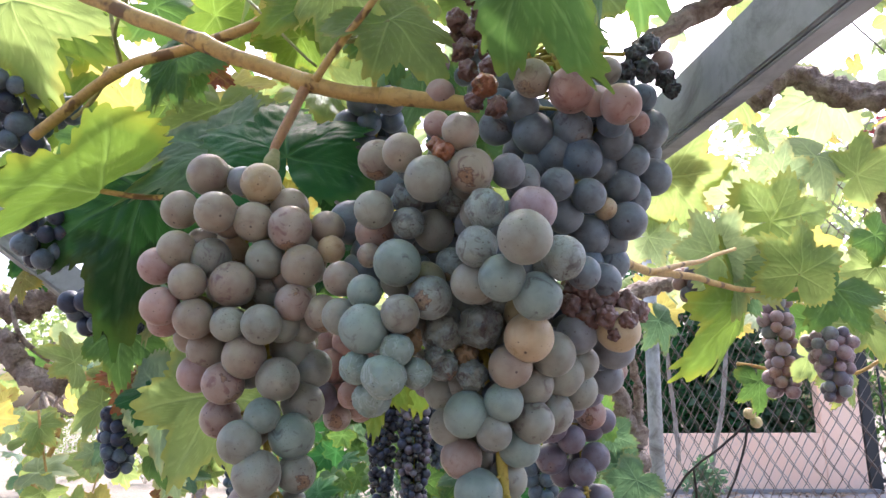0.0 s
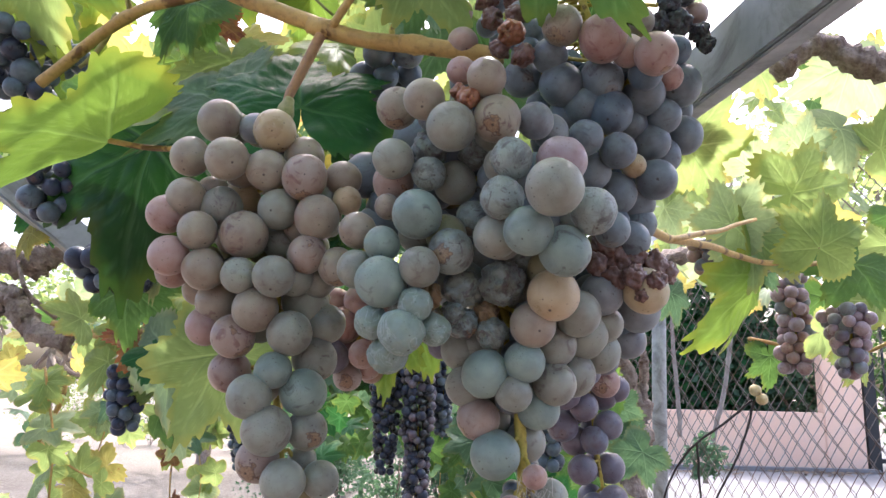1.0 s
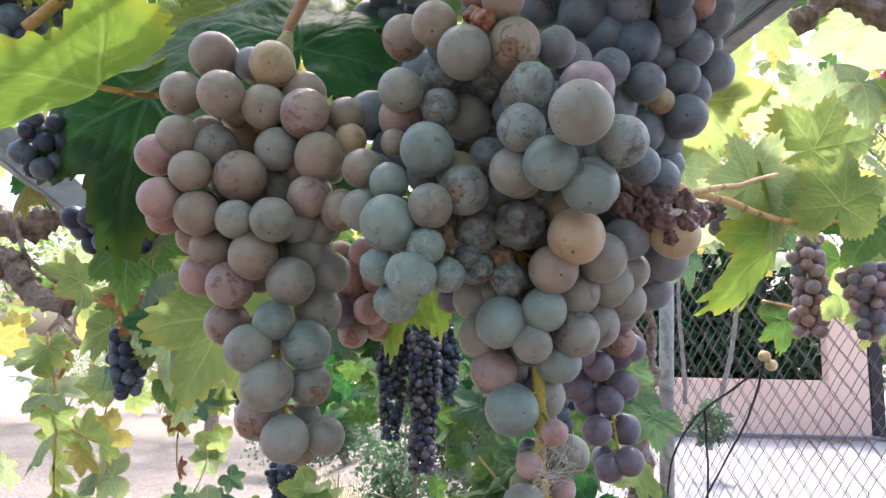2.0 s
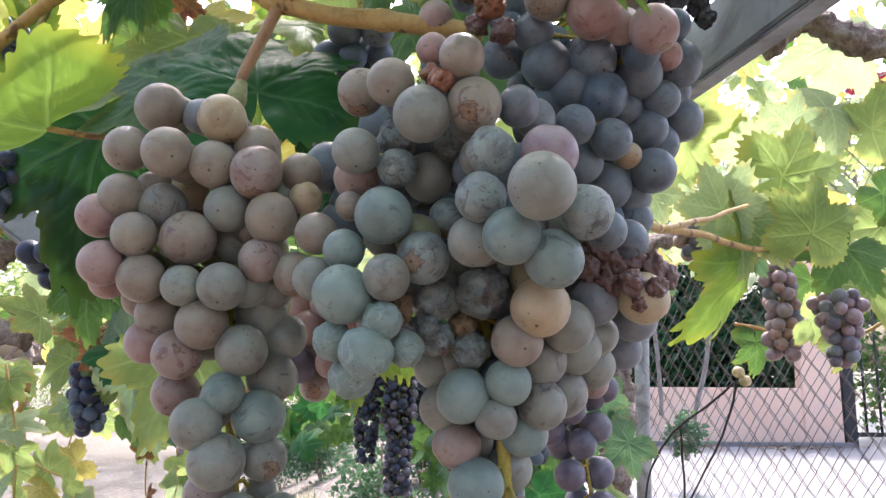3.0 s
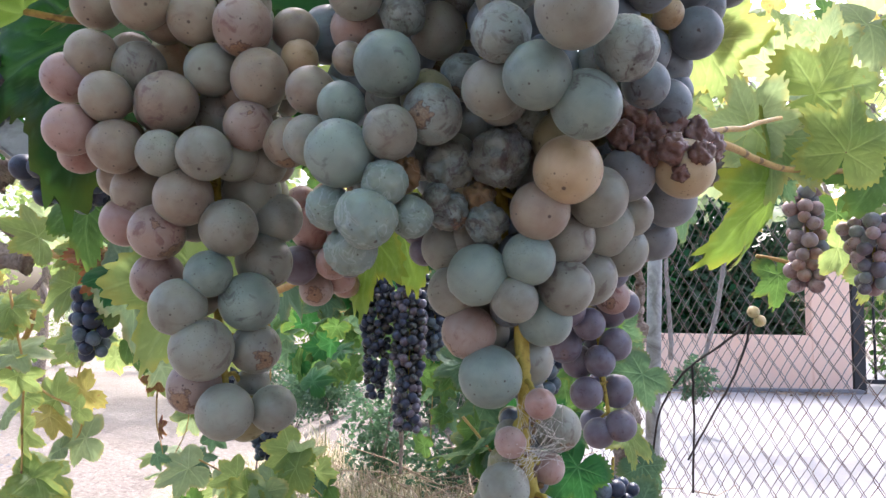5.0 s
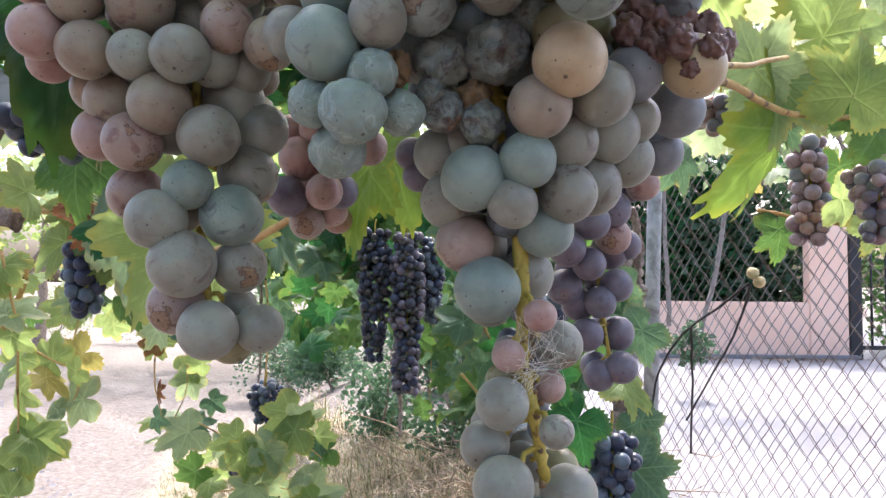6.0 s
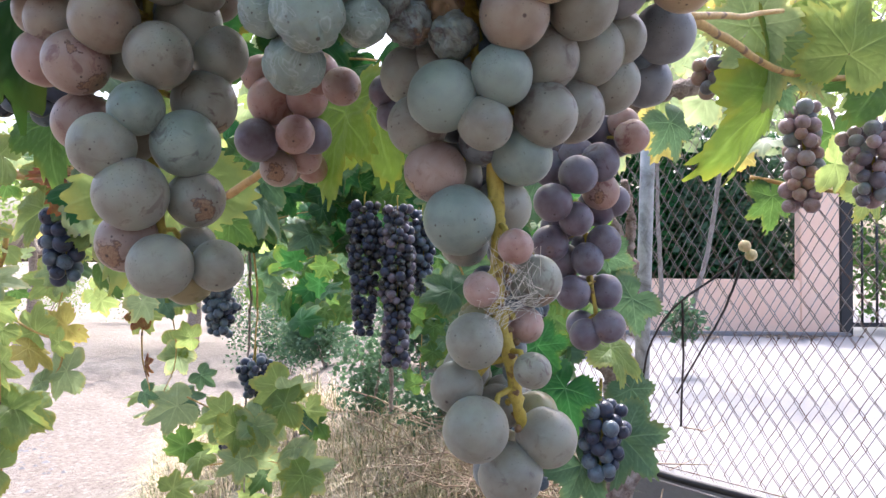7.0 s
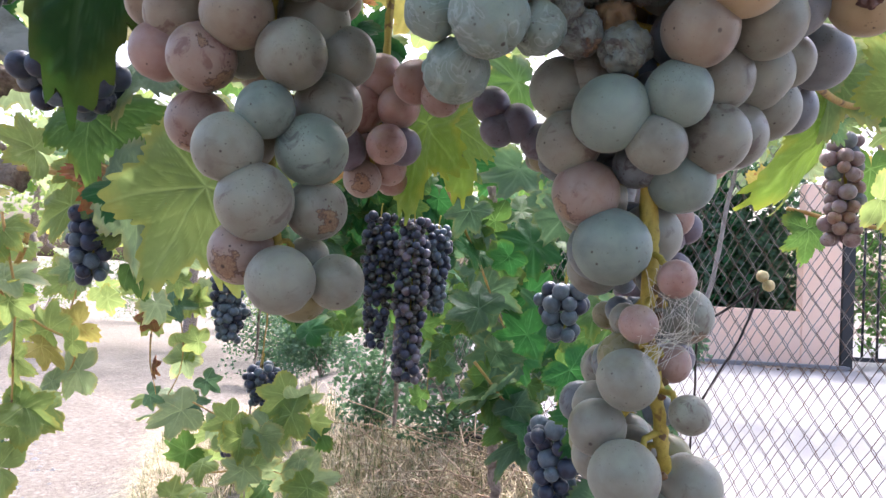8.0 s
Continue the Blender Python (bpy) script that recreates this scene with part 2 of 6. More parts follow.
def leaf_skin(name, a, b, spot, amount, glow, share=0.42, dull=0.62):
    """Vine leaf from a to b with blotches; glow is its colour with light behind it."""
    s = Nodes(name, dull)
    at = s.coords()
    broad, fine = s.noise(at, 2.4, 4, 0.6), s.noise(at, 16, 5, 0.7)
    c = s.mix(s.rnd, a, b)
    c = s.mix(s.step(broad, 0.35, 0.68), c, tuple(0.72 * v for v in a))
    c = s.mix(s.math("MULTIPLY", s.step(fine, 0.35, 0.75), 0.3), c, tuple(1.25 * v for v in b))
    blot = s.step(s.noise(at, 3.0, 5, 0.7, 0.5), 0.72 - 0.3 * amount, 0.78 - 0.3 * amount)
    c = s.mix(blot, c, spot)
    veins = s.t.nodes.new("ShaderNodeAttribute")
    veins.attribute_name = "vein"
    vein = s.math("MULTIPLY", veins.outputs["Fac"], 0.75)
    rims = s.t.nodes.new("ShaderNodeAttribute")
    rims.attribute_name = "rim"
    # leaves yellow from the margin inward, in patches
    sere = s.step(s.math("ADD", rims.outputs["Fac"], s.math("MULTIPLY", s.noise(at, 1.7, 4, 0.6), 0.9)), 1.28, 1.52, 0.0, 0.55)
    aged = tuple(min(v * k + d, 0.6) for v, k, d in zip(b, (1.9, 1.25, 0.8), (0.06, 0.03, 0.0)))
    c = s.mix(sere, c, aged)
    c = s.mix(vein, c, tuple(min(0.5 * v + 0.6 * w + 0.05, 0.6) for v, w in zip(b, glow)))
    s.color(c)
    g = s.mix(blot, s.mix(s.step(broad, 0.3, 0.7), glow, tuple(0.75 * v for v in glow)), tuple(1.2 * v for v in spot))
    g = s.mix(sere, g, tuple(min(v * k + d, 0.8) for v, k, d in zip(glow, (1.45, 1.05, 0.8), (0.05, 0.0, 0.0))))
    g = s.mix(s.math("MULTIPLY", vein, 0.6), g, tuple(min(1.15 * v + 0.06, 0.8) for v in glow))
    s.bsdf.inputs["Specular IOR Level"].default_value = 0.32 if dull > 0.44 else 0.20
    s.thin(g, share)
    s.bump(s.math("ADD", fine, s.math("MULTIPLY", s.cells(at, 9), -0.8)), 0.4, 0.0016)
    return s.mat


LEAF = {
    "green": leaf_skin("leaf_green", (0.045, 0.115, 0.042), (0.07, 0.15, 0.05), (0.26, 0.22, 0.05), 0.05, (0.15, 0.30, 0.06), 0.42),
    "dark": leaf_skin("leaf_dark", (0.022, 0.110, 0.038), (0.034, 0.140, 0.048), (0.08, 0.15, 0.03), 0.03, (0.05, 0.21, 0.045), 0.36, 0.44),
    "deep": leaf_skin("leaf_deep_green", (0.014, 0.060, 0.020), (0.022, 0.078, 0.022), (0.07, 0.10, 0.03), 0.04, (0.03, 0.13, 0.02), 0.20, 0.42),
    "light": leaf_skin("leaf_light", (0.13, 0.215, 0.075), (0.18, 0.275, 0.09), (0.34, 0.25, 0.06), 0.10, (0.42, 0.55, 0.17), 0.58, 0.45),
    "lime": leaf_skin("leaf_lime", (0.10, 0.185, 0.045), (0.14, 0.225, 0.05), (0.34, 0.25, 0.06), 0.08, (0.24, 0.38, 0.05), 0.54, 0.45),
    "pale": leaf_skin("leaf_pale", (0.21, 0.31, 0.19), (0.26, 0.34, 0.22), (0.36, 0.28, 0.12), 0.10, (0.47, 0.60, 0.28), 0.57, 0.45),
    "grey": leaf_skin("leaf_underside", (0.13, 0.20, 0.14), (0.16, 0.22, 0.16), (0.30, 0.24, 0.10), 0.05, (0.24, 0.36, 0.15), 0.35),
    "yellow": leaf_skin("leaf_yellow", (0.32, 0.31, 0.09), (0.42, 0.36, 0.12), (0.30, 0.13, 0.05), 0.35, (0.60, 0.53, 0.14), 0.5),
    "rusty": leaf_skin("leaf_rusty", (0.20, 0.15, 0.05), (0.24, 0.085, 0.035), (0.15, 0.05, 0.03), 0.7, (0.34, 0.17, 0.06), 0.35),
    "sage": leaf_skin("leaf_sage", (0.06, 0.13, 0.075), (0.09, 0.17, 0.10), (0.22, 0.22, 0.10), 0.05, (0.16, 0.30, 0.14), 0.35),
}

# ---- mesh helpers ----
def mesh_of(name, verts, faces, mats, which=None, smooth=True):
    me = bpy.data.meshes.new(name)
    me.from_pydata([tuple(v) for v in verts], [], faces)
    for m in mats:
        me.materials.append(m)
    if which is not None:
        me.polygons.foreach_set("material_index", which)
    me.polygons.foreach_set("use_smooth", [smooth] * len(me.polygons))
    me.update()
    return me


def part(name, me, parent=None, label=""):
    ob = new(name, me)
    if parent:
        ob.parent = parent
    return tagged(ob, label)


def thing(name, label, category, at=(0, 0, 0), group="", kind=""):
    ob = new(name)
    ob.location = at
    ob.empty_display_size = 0.02
    return tagged(ob, label, category, group, kind)


def tube(points, radii, sides=8, rough=0.0, seed=0, closed=True):
    """A tapered, bent rod through points, as verts and faces."""
    pts = [Vector(p) for p in points]
    verts, faces = [], []
    up = Vector((0.13, 0.21, 0.97)).normalized()
    for i, p in enumerate(pts):
        d = (pts[min(i + 1, len(pts) - 1)] - pts[max(i - 1, 0)]).normalized()
        u = d.cross(up)
        if u.length < 0.1:
            u = d.cross(Vector((1, 0, 0)))
        u.normalize()
        v = d.cross(u)
        r = radii[i] if isinstance(radii, (list, tuple)) else radii
        for k in range(sides):
            a = 2 * math.pi * k / sides
            q = u * math.cos(a) + v * math.sin(a)
            f = 1 + rough * noise.noise((p + q * r) * (0.9 / max(r, 1e-4)) + Vector((seed, 0, 0)))
            if sides > 12:
                f += 0.45 * rough * noise.noise((p * 0.35 + q * r) * (3.2 / max(r, 1e-4)) + Vector((seed, 9, 0)))
            verts.append(p + q * r * f)
    for i in range(len(pts) - 1):
        for k in range(sides):
            a, b = i * sides + k, i * sides + (k + 1) % sides
            faces.append((a, b, b + sides, a + sides))
    if closed:
        faces.append(tuple(range(sides))[::-1])
        n = (len(pts) - 1) * sides
        faces.append(tuple(n + k for k in range(sides)))
    return verts, faces


def join(*pieces):
    verts, faces = [], []
    for v, f in pieces:
        n = len(verts)
        verts += v
        faces += [tuple(i + n for i in one) for one in f]
    return verts, faces


def bend(points, steps=6, wobble=0.0, seed=0):
    """A smooth line through the points (Catmull-Rom)."""
    p = [Vector(q) for q in points]
    p = [2 * p[0] - p[1]] + p + [2 * p[-1] - p[-2]]
    out = []
    for i in range(1, len(p) - 2):
        for k in range(steps):
            t = k / steps
            a, b, c, d = p[i - 1 : i + 3]
            q = 0.5 * (2 * b + (c - a) * t + (2 * a - 5 * b + 4 * c - d) * t * t + (3 * b - a - 3 * c + d) * t ** 3)
            out.append(q + wobble * noise.noise_vector(q * 30 + Vector((seed, seed, 0))))
    return out + [p[-2]]


def taper(a, b, n):
    return [a + (b - a) * i / max(n - 1, 1) for i in range(n)]


def box(x0, y0, z0, x1, y1, z1, bevel=0.0):
    bm = bmesh.new()
    bmesh.ops.create_cube(bm, size=1.0, matrix=Matrix.LocRotScale(((x0 + x1) / 2, (y0 + y1) / 2, (z0 + z1) / 2), None, (x1 - x0, y1 - y0, z1 - z0)))
    if bevel:
        bmesh.ops.bevel(bm, geom=bm.edges[:], offset=bevel, segments=2, affect="EDGES")
    verts = [v.co.copy() for v in bm.verts]
    faces = [tuple(v.index for v in f.verts) for f in bm.faces]
    bm.free()
    return verts, faces


# ---- leaves ----
LOBES = ((0, 1.0), (14, 0.80), (25, 0.60), (31, 0.62), (46, 0.86), (55, 0.92), (66, 0.76), (78, 0.58), (86, 0.60), (104, 0.74), (116, 0.77), (134, 0.66), (152, 0.56), (166, 0.42), (176, 0.16), (180, 0.05))


def leaf_edge(angle, teeth, deep):
    a = abs(math.degrees(angle))
    for (a0, r0), (a1, r1) in zip(LOBES, LOBES[1:]):
        if a <= a1:
            t = (a - a0) / (a1 - a0)
            r = r0 + (r1 - r0) * t
            break
    saw = (a / 180 * teeth) % 1.0
    deep *= 0.55 + 0.9 * abs(noise.noise(Vector((angle * 5, 7.3, teeth))) * 1.6)
    return r * (1 + deep * (abs(saw - 0.35) / 0.65 if saw > 0.35 else abs(saw - 0.35) / 0.35) - deep * 0.5)


def vein_lines():
    """The veins of a leaf: start, direction, length and half width."""
    lines = []
    for deg, length in ((0, 0.97), (52, 0.88), (-52, 0.88), (108, 0.72), (-108, 0.72)):
        d = radians(deg)
        lines.append(((0.0, 0.0), d, length, 0.017))
        for k in range(5):
            f = 0.20 + 0.155 * k
            for sgn in (-1, 1):
                g = f + 0.04 * sgn
                lines.append(((g * length * math.sin(d), g * length * math.cos(d)), d + sgn * radians(44), 0.5 * (1.05 - g) * length, 0.010))
    return lines


def leaf_mesh(name, skin, seed, around=220, rings=18, curl=0.25, crease=None):
    """A lobed, toothed vine leaf of unit length: stalk end at the origin, tip along +y, upper side +z."""
    rng = random.Random(seed)
    fold, droop, wave, ph = rng.uniform(0.05, 0.30), curl * rng.uniform(0.5, 1.3), rng.uniform(0.03, 0.08), rng.uniform(0, 6)
    wide = rng.uniform(0.92, 1.12)
    fold = fold if crease is None else crease
    flat = []
    for k in range(1, rings + 1):
        for i in range(around):
            a = -math.pi + 2 * math.pi * (i + 0.5) / around
            r = leaf_edge(a, 22, 0.16 if k == rings else 0.0) * k / rings
            flat.append((r * math.sin(a), r * math.cos(a)))
    at = np.array([(0.0, 0.0)] + flat)
    vein, pucker = np.zeros(len(at)), np.ones(len(at))
    for (sx, sy), d, length, half in vein_lines():
        ux, uy = math.sin(d), math.cos(d)
        along = (at[:, 0] - sx) * ux + (at[:, 1] - sy) * uy
        off = np.abs((at[:, 0] - sx) * uy - (at[:, 1] - sy) * ux)
        half_at = half * (1 - 0.6 * np.clip(along / length, 0, 1))
        on = np.clip(1.35 - off / half_at, 0, 1) * (along > -0.01) * (along < length)
        vein = np.maximum(vein, on * (0.6 + 0.4 * (half > 0.012)))
        pucker = np.minimum(pucker, np.where((along > -0.01) & (along < length), off / 0.07, 1.0))
    verts, faces = [], []
    for (x, y), v, puff in zip(at, vein, pucker):
        r2 = x * x + y * y
        a = math.atan2(x, y)
        z = fold * abs(x) * 0.8 - droop * r2 + wave * math.sin(4 * a + ph) * r2
        z += 0.06 * noise.noise(Vector((3 * x, 3 * y, seed))) + 0.014 * noise.noise(Vector((9 * x, 9 * y, seed))) - 0.008 * v + 0.013 * math.sqrt(puff)
        verts.append(Vector((wide * x, y, z)))
    for i in range(around - 1):
        faces.append((0, 2 + i, 1 + i))
        for k in range(rings - 1):
            a, b = 1 + k * around + i, 1 + k * around + i + 1
            faces.append((a, b, b + around, a + around))
    me = mesh_of(name, verts, faces, [skin])
    layer = me.attributes.new("vein", "FLOAT", "POINT")
    layer.data.foreach_set("value", vein.astype(np.float32))
    layer = me.attributes.new("rim", "FLOAT", "POINT")
    layer.data.foreach_set("value", [0.0] + [k / rings for k in range(1, rings + 1) for _ in range(around)])
    return me


LEAF_NEAR, LEAF_MID, LEAF_FAR = {}, {}, {}
for skin_name, skin_mat in LEAF.items():
    LEAF_NEAR[skin_name] = [leaf_mesh("leaf", skin_mat, 10 + k, 220, 18, 0.28 + 0.1 * k) for k in range(3)]
    LEAF_MID[skin_name] = [leaf_mesh("leaf", skin_mat, 20 + k, 132, 8, 0.3 + 0.1 * k) for k in range(3)]
    LEAF_FAR[skin_name] = [leaf_mesh("leaf", skin_mat, 40 + k, 66, 3, 0.4) for k in range(4)]


def leaf_pose(base, tip, face, turn=0.0):
    """The pose that lays a unit leaf from base to tip, its upper side toward face."""
    base, tip = Vector(base), Vector(tip)
    y = tip - base
    size = y.length
    y.normalize()
    z = Vector(face) - y * Vector(face).dot(y)
    z.normalize()
    x = y.cross(z)
    m = Matrix((x, y, z)).transposed().to_4x4()
    return Matrix.Translation(base) @ m @ pose(0, 0, 0, 0, turn, 0) @ Matrix.Diagonal((size, size, size, 1))


def leaf_on(vine, base, tip, face, skin, variant=0, turn=0.0, stalk=None, far=False):
    """A single leaf with its stalk, as parts of a vine."""
    book = {True: LEAF_FAR, False: LEAF_NEAR, "mid": LEAF_MID}[far]
    ob = part("leaf", book[skin][variant % len(book[skin])], vine)
    ob.matrix_basis = Matrix.Translation(-vine.location) @ leaf_pose(base, tip, face, turn)
    if stalk:
        mid = (Vector(base) + Vector(stalk)) / 2 + Vector((0, 0, -0.004))
        line = bend([stalk, mid, base], 4)
        part("leaf_stalk", mesh_of("leaf_stalk", *tube([p - vine.location for p in line], taper(0.0016, 0.0011, len(line)), 6), [GREEN_STEM]), ob).matrix_parent_inverse = ob.matrix_basis.inverted()
    return ob


def spray(vine, lo, hi, count, sizes, skins, seed, far=True, face=(0, -0.95, 0.1), spread=0.75, gaps=0.0):
    """Leaves of a vine in a region of the plan, hanging at random angles, with open gaps where a slow field is low."""
    rng = random.Random(seed)
    made = 0
    for _ in range(count * 4):
        p = Vector([rng.uniform(a, b) for a, b in zip(lo, hi)])
        if noise.noise(p * 2.2 + Vector((seed, 0, 0))) < gaps - 0.35:
            continue
        size = rng.uniform(*sizes)
        a = rng.uniform(0, 2 * math.pi)
        d = Vector((math.cos(a), rng.uniform(-0.5, 0.5), math.sin(a) * 0.6 - 0.45)).normalized()
        f = Vector(face) + spread * Vector((rng.gauss(0, 1), rng.gauss(0, 1), rng.gauss(0, 0.7)))
        if abs(f.normalized().dot(d)) > 0.95:
            continue
        leaf_on(vine, p, p + d * size, f, rng.choice(skins), rng.randrange(12), far=far)
        made += 1
        if made >= count:
            break


# ---- grape bunches ----
def ball(name, mat, seed, kind="round", u=28, v=18):
    """A unit berry: round, or dented, or shrivelled, with a stylar scar at the bottom."""
    rng = random.Random(seed)
    verts, faces = [], []
    off = Vector((rng.uniform(0, 99), rng.uniform(0, 99), 0))
    for j in range(v + 1):
        th = math.pi * j / v
        for i in range(u):
            ph = 2 * math.pi * i / u
            n = Vector((math.sin(th) * math.cos(ph), math.sin(th) * math.sin(ph), math.cos(th)))
            r = 1 + 0.022 * noise.noise(n * 1.1 + off)
            if kind == "dented":
                r += 0.05 * noise.noise(n * 1.7 + off) - 0.07 * max(0, noise.noise(n * 2.6 + off) - 0.15) + 0.03 * noise.noise(n * 6 + off)
            elif kind == "downy":
                pleat = abs(noise.noise(n * 1.5 + off) + 0.35 * noise.noise(n * 3.0 + off))
                r += 0.07 * noise.noise(n * 1.3 + off) - 0.10 * max(0, 0.16 - pleat) / 0.16
            elif kind == "wrinkled":
                r = 0.97 + 0.16 * noise.noise(n * 1.9 + off) - 0.26 * abs(noise.noise(n * 3.1 + off)) + 0.06 * noise.noise(n * 8 + off)
            elif kind == "shrivelled":
                r = 0.90 + 0.30 * noise.noise(n * 1.4 + off) - 0.30 * abs(noise.noise(n * 2.2 + off)) - 0.18 * abs(noise.noise(n * 4.6 + off)) - 0.10 * abs(noise.noise(n * 9 + off))
            if th > math.pi * 0.93:
                r -= 0.03
            if th < math.pi * 0.10:
                r -= 0.06
            verts.append(n * r)
    for j in range(v):
        for i in range(u):
            a, b = j * u + i, j * u + (i + 1) % u
            if j == 0:
                faces.append((a, a + u, b + u))
            elif j == v - 1:
                faces.append((a, a + u, b))
            else:
                faces.append((a, a + u, b + u, b))
    return mesh_of(name, verts, faces, [mat])


SHAPE = {"husk": "shrivelled", "mould": "dented", "frost": "downy", "crust": "wrinkled", "raisin": "shrivelled", "mummy": "shrivelled", "rust": "shrivelled"}
BERRY = {k: [ball("berry", m, 7 * n + 3, SHAPE.get(k, "round"), *((44, 30) if k in SHAPE else (32, 20))) for n in range(3)] for k, m in GRAPE.items()}
BERRY_FAR = {k: [ball("berry", m, 5 * n + 2, SHAPE.get(k, "round"), 14, 9) for n in range(2)] for k, m in GRAPE.items()}
dice = random.Random(5)


def berry(bunch, x, y, z, r, kind, squash=1.0, far=False):
    """One berry of a bunch, its stylar end pointing outward and down."""
    book = BERRY_FAR if far else BERRY
    ob = part("berry", dice.choice(book[kind]), bunch)
    ob.location = Vector((x, y, z)) - bunch.location
    ob.rotation_euler = (dice.uniform(-1.3, 0.1), dice.uniform(-0.8, 0.8), dice.uniform(0, 6.28))
    k = r * dice.uniform(0.985, 1.015)
    ob.scale = (k * dice.uniform(0.98, 1.02), k, k * squash * dice.uniform(0.98, 1.05))
    return ob


def fill_back(bunch, kinds, gap, depth, seed, free=lambda q: False):
    """The berries inside and on the far side of a bunch, closer to its axis the further back they sit."""
    rng = random.Random(seed)
    front = [(ob.location.copy(), ob.scale[1]) for ob in bunch.children]
    placed = list(front)
    for p, r in front:
        level = [o for o, _ in front if abs(o.z - p.z) < 0.022]
        axis = sum(o.x for o in level) / len(level)
        crowd = sum((o - p).length < 0.030 for o, _ in front)
        for layer in range(1, depth + 1):
            if crowd < 2 + layer:
                break
            q = p + Vector((rng.uniform(-0.5, 0.5) * r, gap * layer * rng.uniform(0.9, 1.15), rng.uniform(-0.5, 0.5) * r))
            q.x += (axis - q.x) * (0.14 + 0.12 * layer)
            s = r * rng.uniform(0.82, 0.96)
            if free(q + bunch.location):
                break
            if all((q - o).length > (0.74 if layer == 1 else 0.62) * (s + t) for o, t in placed):
                berry(bunch, *(q + bunch.location), s, rng.choice(kinds), far=True)
                placed.append((q, s))


def stalks(bunch, line, thick=0.0022, seed=0, reach=0.045, fine=True):
    """The stalk of a bunch along a line, with a twig to each berry."""
    rng = random.Random(seed)
    line = bend([Vector(p) - bunch.location for p in line], 10, 0.0016, seed)
    pieces = [tube(line, taper(thick, thick * 0.6, len(line)), 13, 0.6, seed)]
    for ob in list(bunch.children):
        p, r = ob.location, ob.scale[1]
        near = min(line, key=lambda q: (q - p - Vector((0, 0, 0.006))).length)
        gap = (p - near).length
        if gap < r * 0.6 or gap > reach + r:
            continue
        end = p + (near - p).normalized() * r * 0.9
        mid = (near + end) / 2 + Vector((rng.uniform(-1, 1), rng.uniform(-1, 1), rng.uniform(0, 1))) * 0.002
        twig = tube([near, mid, end + (end - p) * 0.02, end - (end - p) * 0.1], [0.0011, 0.0009, 0.0012, 0.0016], 6)
        if fine:
            part("berry_stalk", mesh_of("berry_stalk", *twig, [RACHIS]), ob).matrix_parent_inverse = ob.matrix_basis.inverted()
    part("stalk", mesh_of("stalk", *pieces[0], [RACHIS]), bunch, "yellow-green stalk with brown flecks")


def hanging_bunch(top, length, width, r, kinds, seed, label, group="", sharp=0.55):
    """A smaller bunch built as a tapering cluster of berries round its stalk."""
    rng = random.Random(seed)
    bunch = thing("grape_bunch", label, "grapes", top, group)
    placed = []
    top = Vector(top)
    tries = int(length * width / (r * r) * 40)
    for _ in range(tries):
        t = rng.random() ** 0.9
        w = width / 2 * (1 - sharp * t) * (0.75 if t < 0.12 else 1.0) * (1 + 0.25 * noise.noise(Vector((seed, t * 5, 0))))
        a, q = rng.uniform(0, 6.28), math.sqrt(rng.uniform(0.25, 1))
        p = Vector((w * q * math.cos(a), w * q * math.sin(a), -length * t))
        s = r * rng.uniform(0.72, 1.08)
        if all((p - o).length > 0.78 * (s + u) for o, u in placed):
            placed.append((p, s))
            berry(bunch, *(p + top), s, rng.choice(kinds), far=True)
    stalks(bunch, [top + Vector((0.002, 0, 0.03)), top, top + Vector((0.003, 0, -length * 0.5)), top + Vector((0, 0, -length * 0.93))], 0.0018, seed, 0.03, False)
    return bunch


# ---- loose greenery ----
def leaf_heap(name, centre, radii, count, size, mat, seed, hollow=0.35, flat=0.7):
    """Very many small pointed leaves in a lumpy cloud, as one mesh."""
    rng = random.Random(seed)
    verts, faces = [], []
    c, r = Vector(centre), Vector(radii)
    for _ in range(count * 4):
        if len(faces) >= 2 * count:
            break
        d = Vector((rng.gauss(0, 1), rng.gauss(0, 1), rng.gauss(0, 1))).normalized()
        q = rng.uniform(hollow, 1) ** 0.5
        lump = 0.78 + 0.45 * noise.noise(d * 2.1 + Vector((seed, 0, 0)))
        p = Vector((d.x * r.x, d.y * r.y, d.z * r.z)) * q * lump
        if r.x > 0.1 and noise.noise((p + c) * 2.4 + Vector((0, seed, 0))) < -0.22:
            continue
        u = Vector((rng.gauss(0, 1), rng.gauss(0, 1), rng.gauss(0, flat))).normalized()
        v = u.cross(Vector((rng.gauss(0, 1), rng.gauss(0, 1), rng.gauss(0, 1)))).normalized()
        w = u.cross(v)
        s = size * rng.uniform(0.6, 1.3)
        n = len(verts)
        p = p + c
        verts += [p, p + u * s * 0.55 + v * s * 0.32 + w * s * 0.08, p + u * s, p + u * s * 0.55 - v * s * 0.32 + w * s * 0.08]
        faces += [(n, n + 1, n + 2), (n, n + 2, n + 3)]
    return mesh_of(name, verts, faces, [mat], smooth=False)


